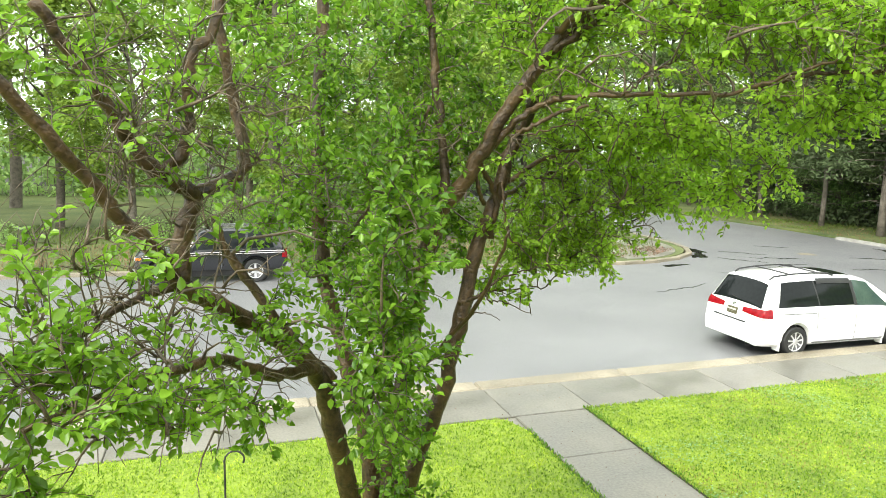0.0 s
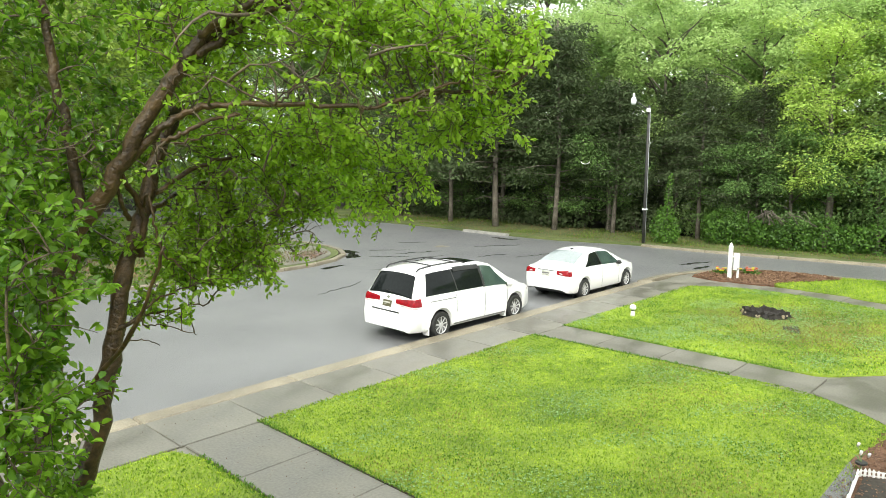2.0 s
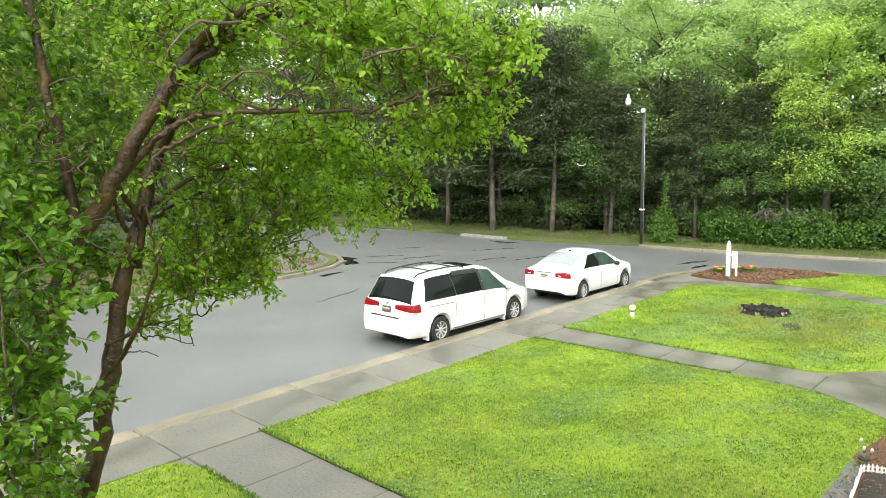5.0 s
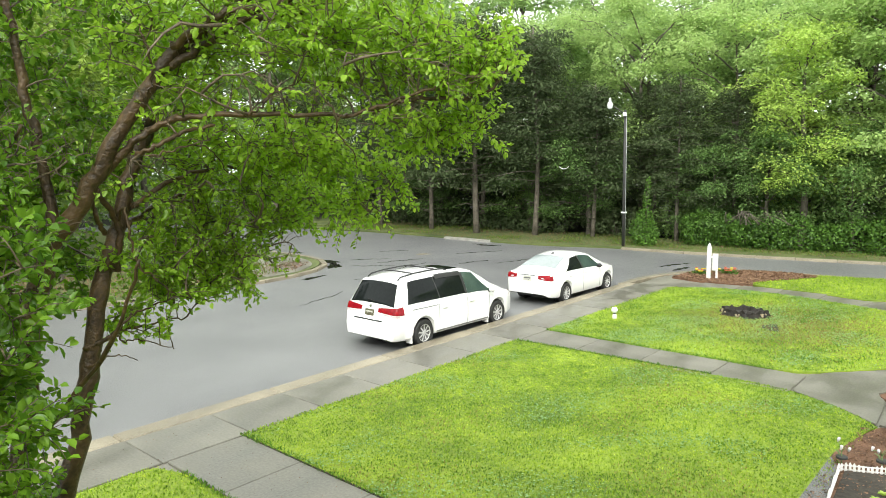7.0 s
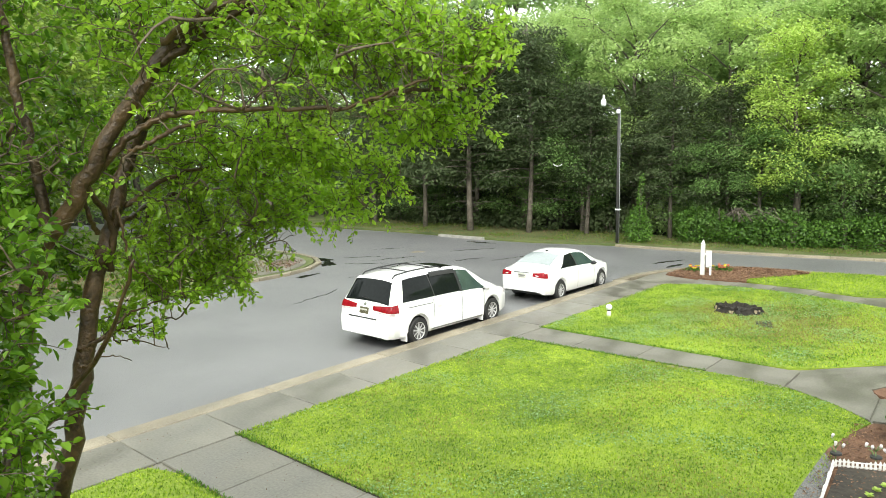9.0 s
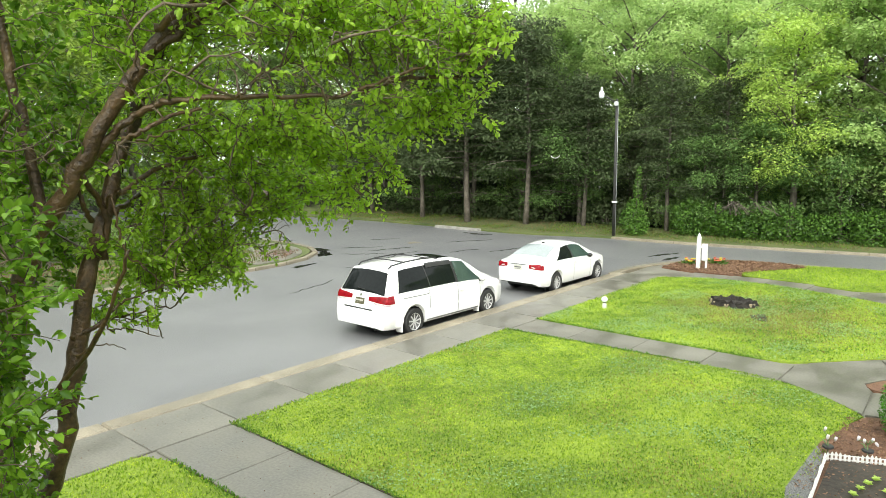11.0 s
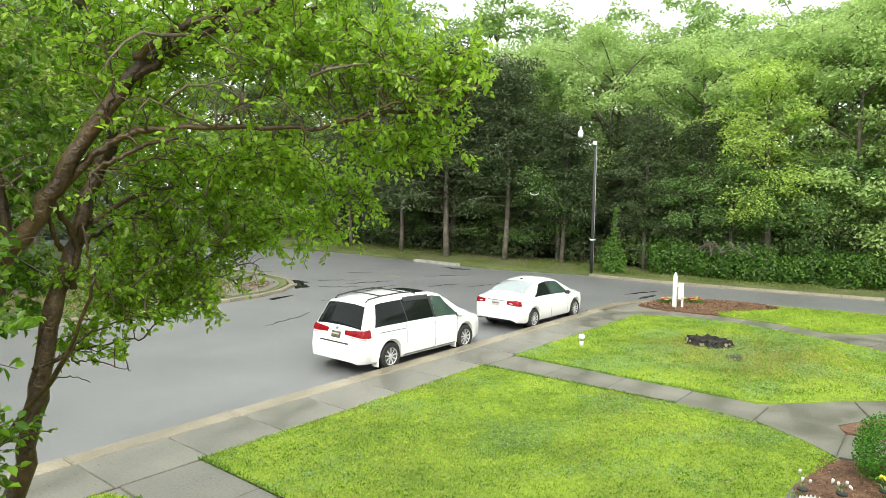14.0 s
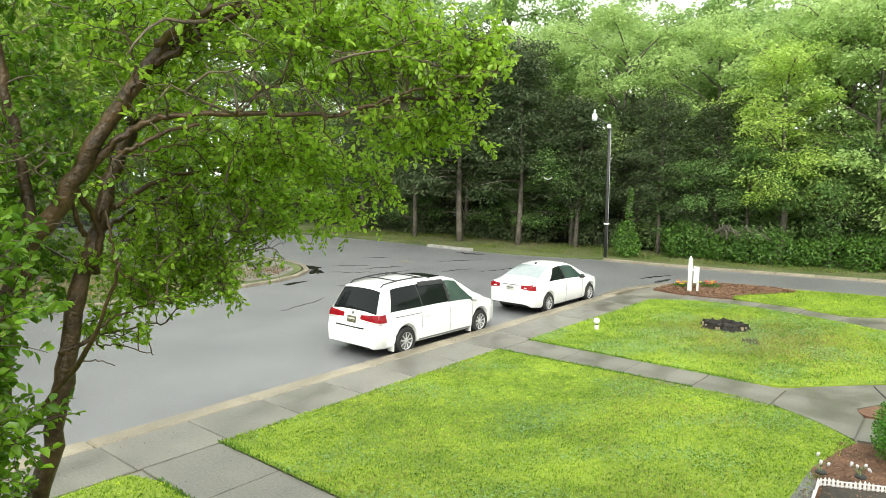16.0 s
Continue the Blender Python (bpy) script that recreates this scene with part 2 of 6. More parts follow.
def tube_arrays(line, radii, sides=6):
    """Vertices and faces of a tapered tube along a line."""
    line = [Vector(p) for p in line]
    verts, faces = [], []
    side = None
    for i, p in enumerate(line):
        d = (line[min(i + 1, len(line) - 1)] - line[max(i - 1, 0)]).normalized()
        if side is None:
            side = d.orthogonal().normalized()
        side = (side - d * side.dot(d)).normalized()
        up = d.cross(side)
        for k in range(sides):
            a = 2 * math.pi * k / sides
            verts.append(p + (side * math.cos(a) + up * math.sin(a)) * radii[i])
    for i in range(len(line) - 1):
        for k in range(sides):
            j = (k + 1) % sides
            faces.append((i * sides + k, i * sides + j, (i + 1) * sides + j, (i + 1) * sides + k))
    n = (len(line) - 1) * sides
    faces.append(tuple(range(n, n + sides)))
    faces.append(tuple(range(sides - 1, -1, -1)))
    return verts, faces


def tubes_mesh(name, tubes, mat):
    verts, faces = [], []
    for v, f in tubes:
        k = len(verts)
        verts += [tuple(p) for p in v]
        faces += [tuple(i + k for i in face) for face in f]
    me = bpy.data.meshes.new(name)
    me.from_pydata(verts, [], faces)
    me.materials.append(mat)
    me.shade_smooth()
    return me


def tube_part(name, line, radii, mat, parent, sides=8, label=""):
    ob = new(name, tubes_mesh(name, [tube_arrays(line, radii, sides)], mat))
    ob.parent = parent
    return tagged(ob, label) if label else ob


def leaves_mesh(name, mat, centre, along, normal, length, width, folded=False):
    """Many leaves: each a pointed blade, folded along its rib where it is near."""
    n = len(centre)
    along = along / np.linalg.norm(along, axis=1)[:, None]
    across = np.cross(normal, along)
    across /= np.linalg.norm(across, axis=1)[:, None] + 1e-9
    up = np.cross(along, across)
    length, width = np.reshape(length, (-1, 1)), np.reshape(width, (-1, 1))
    base, tip = centre - along * length / 2, centre + along * length / 2
    if folded:
        mid, lift = centre - along * length * 0.02, up * width * 0.22
        rows = [base, mid - along * length * 0.16 + across * width * 0.46 + lift, mid + along * length * 0.2 + across * width * 0.4 + lift, tip - up * width * 0.15,
                mid + along * length * 0.2 - across * width * 0.4 + lift, mid - along * length * 0.16 - across * width * 0.46 + lift]
        verts = np.stack(rows, 1).reshape(-1, 3)
        quads = np.array([[0, 1, 2, 3], [0, 3, 4, 5]])
    else:
        verts = np.stack([base, centre + across * width / 2, tip, centre - across * width / 2], 1).reshape(-1, 3)
        quads = np.array([[0, 1, 2, 3]])
    step = len(verts) // n
    faces = (np.arange(n)[:, None, None] * step + quads[None]).reshape(-1, 4)
    me = bpy.data.meshes.new(name)
    me.vertices.add(len(verts))
    me.vertices.foreach_set("co", verts.astype(np.float32).ravel())
    me.loops.add(faces.size)
    me.loops.foreach_set("vertex_index", faces.astype(np.int32).ravel())
    me.polygons.add(len(faces))
    me.polygons.foreach_set("loop_start", np.arange(0, faces.size, 4, dtype=np.int32))
    me.update(calc_edges=True)
    me.validate()
    me.materials.append(mat)
    return me


def thing(name, m, label, category, group=""):
    ob = new(name)
    ob.empty_display_size = 0.2
    ob.matrix_world = m
    return tagged(ob, label, category, group)


# ---- car materials ----
WHITE_PAINT = material("white_car_paint", (0.80, 0.80, 0.79), (0.84, 0.84, 0.83), 1.5, 0.32, 0.0, coat=0.7, spec=0.4)
BLACK_PAINT = material("black_car_paint", (0.008, 0.009, 0.012), (0.014, 0.015, 0.02), 1.5, 0.25, 0.0, coat=0.8)
DARK_GLASS = material("tinted_glass", (0.006, 0.008, 0.008), (0.012, 0.015, 0.015), 1.0, 0.04, spec=0.16)
CLEAR_GLASS = material("car_window_glass", (0.035, 0.06, 0.055), (0.06, 0.09, 0.08), 2.0, 0.05, spec=0.8)
PALE_GLASS = material("misted_rear_glass", (0.22, 0.26, 0.26), (0.30, 0.34, 0.34), 1.2, 0.08, spec=1.0)
RUBBER = material("tyre_rubber", (0.012, 0.012, 0.012), (0.03, 0.03, 0.03), 4, 0.6, 0.1)
BLACK_TRIM = material("black_trim", (0.012, 0.012, 0.012), (0.03, 0.03, 0.03), 4, 0.45)
ALLOY = material("alloy", (0.42, 0.42, 0.42), (0.6, 0.6, 0.6), 5, 0.35, metal=0.15)
RIM_DISH = material("rim_dish", (0.04, 0.04, 0.04), (0.09, 0.09, 0.09), 5, 0.4)
RED_LENS = material("red_lens", (0.13, 0.003, 0.006), (0.34, 0.008, 0.016), 14, 0.2, spec=0.25)
CLEAR_LENS = material("clear_lens", (0.45, 0.4, 0.4), (0.65, 0.6, 0.6), 12, 0.12)
AMBER_LENS = material("amber_lens", (0.6, 0.16, 0.02), (0.75, 0.25, 0.03), 9, 0.15)
PLATE = material("plate", (0.42, 0.42, 0.36), (0.55, 0.55, 0.48), 6, 0.4)
PLATE_DARK = material("plate_dark", (0.06, 0.06, 0.035), (0.12, 0.11, 0.06), 6, 0.35)
SEAM = material("seam", (0.10, 0.10, 0.10), (0.2, 0.2, 0.2), 6, 0.6)
CHROME = material("chrome", (0.5, 0.5, 0.5), (0.62, 0.62, 0.62), 6, 0.18, metal=0.9)


# ---- cars ----
class Shell:
    """A car's skin: stations along its length, each a half profile from the sill over the belt to the roof's middle."""

    def __init__(self, tops, widths, top_widths, belt, sill, axles, arch, crown=0.03):
        self.tops, self.widths, self.top_widths = (np.array(t).T for t in (tops, widths, top_widths))
        self.belt, self.sill, self.axles, self.arch, self.crown = belt, sill, axles, arch, crown

    def half(self, x):
        top, w, wt = (np.interp(x, *t) for t in (self.tops, self.widths, self.top_widths))
        belt = min(np.interp(x, *np.array(self.belt).T), top - 0.07)
        low = np.interp(x, *np.array(self.sill).T)
        for a, zc in self.axles:
            if abs(x - a) < self.arch:
                low = max(low, zc + math.sqrt(self.arch ** 2 - (x - a) ** 2))
        wt = min(wt, w * 0.965)
        mid = (belt + top - 0.05) / 2
        pts = [(w * 0.925, low), (w * 0.975, low + 0.05), (w, max(low + 0.06, 0.56)), (w * 0.992, max(low + 0.07, belt - 0.12)), (w * 0.965, belt),
               ((w * 0.965 + wt) / 2 + 0.018, mid), (wt, top - 0.05), (wt - 0.07, top - 0.006), (wt * 0.5, top + self.crown * 0.75), (0, top + self.crown)]
        out, z = [], -1
        for y, h in pts:
            z = max(h, z + 1e-4)
            out.append((y, z))
        return out

    def at(self, x, k, side=1):
        pts = self.half(x)
        i = min(int(k), len(pts) - 2)
        f = k - i
        return Vector((x, side * (pts[i][0] * (1 - f) + pts[i + 1][0] * f), pts[i][1] * (1 - f) + pts[i + 1][1] * f))

    def body(self, xs):
        bm = bmesh.new()
        rows = []
        for x in xs:
            h = self.half(x)
            rows.append([bm.verts.new((x, -y, z)) for y, z in h] + [bm.verts.new((x, y, z)) for y, z in h[-2::-1]])
        for a, b in zip(rows, rows[1:]):
            for i in range(len(a) - 1):
                bm.faces.new((a[i], a[i + 1], b[i + 1], b[i]))
        bm.faces.new(rows[0])
        bm.faces.new(rows[-1][::-1])
        return bm

    def width_at(self, x, z):
        pts = self.half(x)
        if z < pts[0][1] or z > pts[-1][1]:
            return 0.0
        return float(np.interp(z, [p[1] for p in pts], [p[0] for p in pts]))

    def wrap(self, side, y_in, x_out, low, high, lift=0.012, start=0.0, nu=16, nv=4, thick=0.03):
        """A lens round the rear corner, from y_in on the tail to x_out on the flank; low and high: heights at both ends."""
        px, py = 0.95, 0.22
        bm = bmesh.new()
        rows = []
        for i in range(nu + 1):
            u = i / nu
            row = []
            for j in range(nv + 1):
                z = (low[0] + (low[1] - low[0]) * u) * (1 - j / nv) + (high[0] + (high[1] - high[0]) * u) * j / nv
                a0 = math.atan2(y_in - py, start + 0.1 - px)
                a1 = math.atan2(self.width_at(x_out, z) - py, x_out - px)
                a = a0 + (a1 - a0) * u
                c, n = math.cos(a), math.sin(a)
                near, far = 0.0, 1.7
                for k in range(22):
                    r = (near + far) / 2
                    x, y = px + c * r, py + n * r
                    if x > start and self.width_at(x, z) > y:
                        near = r
                    else:
                        far = r
                row.append([bm.verts.new((px + c * r, side * (py + n * r), z)) for r in (near + lift, near - thick)])
            rows.append(row)
        for p, q in zip(rows, rows[1:]):
            for j in range(nv):
                bm.faces.new((p[j][0], p[j + 1][0], q[j + 1][0], q[j][0]))
                bm.faces.new((p[j][1], q[j][1], q[j + 1][1], p[j + 1][1]))
            bm.faces.new((p[0][0], q[0][0], q[0][1], p[0][1]))
            bm.faces.new((p[nv][0], p[nv][1], q[nv][1], q[nv][0]))
        for p in (rows[0], rows[-1]):
            for j in range(nv):
                bm.faces.new((p[j][0], p[j][1], p[j + 1][1], p[j + 1][0]))
        return bm

    def patch(self, corners, k0, k1, side, lift=0.006, nu=10, nv=4, across=False):
        """A panel on the skin: corners are x at low start, low end, high start, high end; k0 to k1 up the profile. across: from side to side."""
        a, b, c, d = corners
        bm = bmesh.new()
        grid = []
        for j in range(nv + 1):
            v = j / nv
            row = []
            for i in range(nu + 1):
                u = i / nu
                if across:
                    x, s = a + (b - a) * v, 2 * u - 1
                    k, sd = k1 - (k1 - k0) * abs(s), (1 if s >= 0 else -1)
                else:
                    x, k, sd = (a + (b - a) * u) * (1 - v) + (c + (d - c) * u) * v, k0 + (k1 - k0) * v, side
                p = self.at(x, k, sd)
                e = 0.01
                t1 = self.at(x + e, k, sd) - self.at(x - e, k, sd)
                t2 = self.at(x, min(k + 0.05, 8.999), sd) - self.at(x, k - 0.05, sd)
                nrm = t1.cross(t2)
                if nrm.dot(Vector((0, p.y, 0.6))) < 0:
                    nrm = -nrm
                row.append(bm.verts.new(p + nrm.normalized() * lift))
            grid.append(row)
        for r, q in zip(grid, grid[1:]):
            for i in range(nu):
                bm.faces.new((r[i], r[i + 1], q[i + 1], q[i]))
        back = bmesh.ops.extrude_face_region(bm, geom=list(bm.faces))
        inner = [g for g in back["geom"] if isinstance(g, bmesh.types.BMVert)]
        for v in inner:
            v.co -= Vector((0, math.copysign(0.004, v.co.y) if not across else 0, 0.004))
        return bm


def skin(ob):
    ob.data.shade_smooth()
    ob.data.set_sharp_from_angle(angle=radians(38))
    return ob


def wheel(parent, x, y, z, radius, width, spokes, out):
    """A tyre with a dished alloy rim; out: the side that faces outwards."""
    hub = new("wheel", mesh_of("tyre", lathe_bm([(radius * 0.62, -width / 2), (radius * 0.93, -width / 2), (radius, -width * 0.36), (radius, width * 0.36), (radius * 0.93, width / 2), (radius * 0.66, width / 2), (radius * 0.62, width * 0.2)], 36, "Y"), RUBBER, smooth=True))
    hub.parent = parent
    hub.matrix_local = pose(x, y, z, 0, 0, 0 if out > 0 else 180)
    hub.data.set_sharp_from_angle(angle=radians(40))
    rim = lathe_bm([(0.0001, width * 0.12), (radius * 0.3, width * 0.1), (radius * 0.58, width * 0.02), (radius * 0.63, width * 0.38), (radius * 0.68, width * 0.46), (radius * 0.69, width * 0.40)], 32, "Y")
    part("rim_barrel", rim, RIM_DISH, hub, smooth=True)
    for i in range(spokes):
        turn = Matrix.Rotation(2 * math.pi * i / spokes, 4, "Y")
        bm = box_bm(radius * 1.35 / spokes, width * 0.12, radius * 0.56, 0.008, (0, width * 0.36, radius * 0.37))
        bmesh.ops.rotate(bm, verts=bm.verts, cent=(0, 0, 0), matrix=turn.to_3x3())
        part("spoke", bm, ALLOY, hub)
    part("hub_cap", lathe_bm([(radius * 0.19, width * 0.2), (radius * 0.19, width * 0.42), (radius * 0.14, width * 0.45), (0.0001, width * 0.45)], 20, "Y"), ALLOY, hub, smooth=True)
    part("rim_ring", lathe_bm([(radius * 0.58, width * 0.3), (radius * 0.6, width * 0.42), (radius * 0.68, width * 0.475), (radius * 0.69, width * 0.44), (radius * 0.62, width * 0.34), (radius * 0.58, width * 0.3)], 32, "Y"), ALLOY, hub, smooth=True)
    return hub


def bars(parent, name, at, width, height, mat, facing=-1, rows=(0.5, 0.28)):
    """Unreadable writing as plain bars."""
    for k, h in enumerate(rows):
        part(name, box_bm(0.004, width * (0.8 - 0.2 * k), height * h * 0.5, 0, (at[0], at[1], at[2] + height * (0.14 - 0.34 * k))), mat, parent)


def stations(length, axles, arch):
    xs = set(np.linspace(0, length, 70).round(4)) | set(np.linspace(0, 0.6, 40).round(4)) | set(np.linspace(length - 0.3, length, 16).round(4))
    for a, _ in axles:
        xs |= set((a + arch * np.cos(np.linspace(0.02, math.pi - 0.02, 26))).round(4))
    return sorted(xs)


def running_gear(ob, length, axles, arch, half, radius, spokes, width=0.215):
    part("underbody", box_bm(length - 0.7, half * 1.5, 0.34, 0.05, (length / 2, 0, 0.37)), BLACK_TRIM, ob)
    for a, zc in axles:
        for s in (-1, 1):
            liner = lathe_bm([(0.0001, -0.02), (arch + 0.02, -0.02), (arch + 0.02, 0.02), (0.0001, 0.02)], 28, "Y")
            bmesh.ops.translate(liner, verts=liner.verts, vec=(a, s * (half - 0.29), zc))
            part("wheel_liner", liner, BLACK_TRIM, ob)
            wheel(ob, a, s * (half - 0.115), radius, radius, width, spokes, s)


def build_van(m):
    ob = thing("minivan", m, "white minivan with roof rails and tinted windows at the kerb", "van")
    axles, arch, half = ((1.10, 0.335), (4.10, 0.335)), 0.375, 0.975
    sh = Shell([(0.06, 0.60), (0.08, 0.70), (0.11, 0.75), (0.15, 0.80), (0.19, 0.98), (0.24, 1.09), (0.50, 1.58), (0.56, 1.65), (0.68, 1.67), (1.0, 1.70), (2.0, 1.715), (2.9, 1.68), (3.25, 1.62), (3.55, 1.47), (4.05, 1.16), (4.25, 1.07), (4.6, 0.98), (4.9, 0.84), (5.05, 0.70), (5.12, 0.55)],
               [(0.06, 0.66), (0.08, 0.78), (0.14, 0.87), (0.28, 0.93), (0.7, 0.965), (1.2, 0.975), (4.2, 0.975), (4.6, 0.93), (4.9, 0.82), (5.05, 0.66), (5.12, 0.50)],
               [(0.06, 0.62), (0.19, 0.83), (0.24, 0.82), (0.50, 0.68), (0.66, 0.67), (2.9, 0.70), (3.5, 0.72), (4.05, 0.80), (4.25, 0.86), (5.12, 0.45)],
               [(0, 1.02), (0.7, 1.04), (3.3, 1.0), (4.2, 0.95), (5.12, 0.9)], [(0, 0.36), (0.12, 0.27), (0.6, 0.24), (4.6, 0.2), (5.0, 0.24), (5.12, 0.34)], axles, arch)
    skin(part("body", sh.body([x for x in stations(5.12, axles, arch) if x >= 0.06]), WHITE_PAINT, ob))
    skin(part("rear_window", sh.patch((0.245, 0.515, 0, 0), 6.6, 9.0, 1, nu=20, nv=10, across=True), DARK_GLASS, ob, "dark tinted rear window"))
    skin(part("windscreen", sh.patch((3.30, 4.02, 0, 0), 6.9, 9.0, 1, nu=16, nv=8, across=True), CLEAR_GLASS, ob))
    for s in (-1, 1):
        skin(part("quarter_window", sh.patch((0.60, 1.72, 0.80, 1.66), 4.25, 5.95, s), DARK_GLASS, ob, "dark tinted glass"))
        skin(part("sliding_door_window", sh.patch((1.76, 2.74, 1.70, 2.70), 4.25, 5.95, s), DARK_GLASS, ob, "dark tinted glass"))
        skin(part("front_window", sh.patch((2.84, 3.88, 2.80, 3.22), 4.2, 5.95, s), CLEAR_GLASS, ob))
        skin(part("door_pillar", sh.patch((2.745, 2.835, 2.705, 2.795), 4.2, 5.95, s, 0.004, 2), BLACK_TRIM, ob))
        skin(part("rear_pillar", sh.patch((1.705, 1.775, 1.645, 1.715), 4.25, 5.95, s, 0.004, 2), BLACK_TRIM, ob))
        skin(part("rain_visor", sh.patch((1.74, 2.72, 1.74, 2.70), 5.72, 6.15, s, 0.03), BLACK_TRIM, ob))
        for x in (1.66, 2.78, 3.72):
            skin(part("door_seam", sh.patch((x, x + 0.012, x, x + 0.012), 1.0 if x != 1.66 else 2.1, 4.1, s, 0.0025, 1, 8), SEAM, ob))
        skin(part("sill_seam", sh.patch((1.56, 3.66, 1.56, 3.66), 0.95, 1.1, s, 0.003, 12, 1), SEAM, ob))
        skin(part("slide_rail", sh.patch((0.72, 1.64, 0.72, 1.64), 3.35, 3.5, s, 0.003, 10, 1), SEAM, ob))
        for x in (1.88, 2.95):
            part("door_handle", box_bm(0.20, 0.035, 0.04, 0.014, (x, s * 0.985, 0.86)), WHITE_PAINT, ob)
        mir = part("wing_mirror", box_bm(0.12, 0.2, 0.15, 0.045, (3.72, s * 1.06, 1.05), segments=3), WHITE_PAINT, ob, smooth=True)
        part("mirror_stalk", box_bm(0.06, 0.12, 0.05, 0.012, (3.74, s * 0.96, 1.0)), BLACK_TRIM, mir)
        rail = [sh.at(x, 7.25, s) + Vector((0, 0, dz)) for x, dz in ((0.62, 0.01), (0.72, 0.06), (1.2, 0.075), (1.8, 0.075), (2.25, 0.06), (2.4, 0.01))]
        tube_part("roof_rail", rail, [0.016, 0.02, 0.018, 0.018, 0.02, 0.016], BLACK_TRIM, ob)
        lamp = skin(part("tail_light", sh.wrap(s, 0.30, 0.44, (0.935, 0.89), (1.03, 1.085), start=0.06), RED_LENS, ob, "red tail light"))
        skin(part("reversing_lens", sh.wrap(s, 0.50, 0.30, (0.875, 0.84), (0.905, 0.885), start=0.06, nv=1), CLEAR_LENS, lamp, "clear lower lens"))
        part("mud_flap", box_bm(0.025, 0.22, 0.2, 0.008, (0.66, s * 0.85, 0.24)), WHITE_PAINT, ob)
        part("front_mud_flap", box_bm(0.03, 0.2, 0.22, 0.008, (3.67, s * 0.86, 0.23)), WHITE_PAINT, ob)
        part("headlight", box_bm(0.34, 0.2, 0.16, 0.05, (4.78, s * 0.74, 0.76), Matrix.Rotation(s * -0.5, 4, "Z"), 3), CLEAR_LENS, ob, smooth=True)
    for x in (1.15, 1.95):
        a, b = sh.at(x, 7.25, -1) + Vector((0, 0, 0.075)), sh.at(x, 7.25, 1) + Vector((0, 0, 0.075))
        tube_part("cross_bar", [a, (a + b) / 2 + Vector((0, 0, 0.012)), b], [0.016] * 3, BLACK_TRIM, ob)
    skin(part("sunroof", sh.patch((2.45, 2.98, 0, 0), 7.6, 9.0, 1, 0.008, nu=10, nv=4, across=True), DARK_GLASS, ob))
    plate = part("number_plate", box_bm(0.02, 0.31, 0.16, 0.006, (0.155, 0, 0.90), Matrix.Rotation(0.2, 4, "Y")), PLATE_DARK, ob)
    bars(plate, "plate_mark", (0.142, 0, 0.90), 0.31, 0.16, PLATE)
    part("badge", box_bm(0.015, 0.09, 0.075, 0.02, (0.21, 0, 1.045), Matrix.Rotation(0.4, 4, "Y")), CHROME, ob)
    part("bumper_step", box_bm(0.06, 1.0, 0.03, 0.01, (0.10, 0, 0.735)), BLACK_TRIM, ob)
    part("wiper", box_bm(0.02, 0.55, 0.025, 0.008, (0.268, -0.1, 1.165), Matrix.Rotation(0.12, 4, "X")), BLACK_TRIM, ob)
    part("sticker", box_bm(0.006, 0.09, 0.11, 0, (0.305, -0.6, 1.21), Matrix.Rotation(0.46, 4, "Y")), CLEAR_LENS, ob)
    part("exhaust", box_bm(0.2, 0.09, 0.07, 0.02, (0.2, -0.55, 0.27)), BLACK_TRIM, ob)
    running_gear(ob, 5.12, axles, arch, half, 0.335, 9)
    return ob


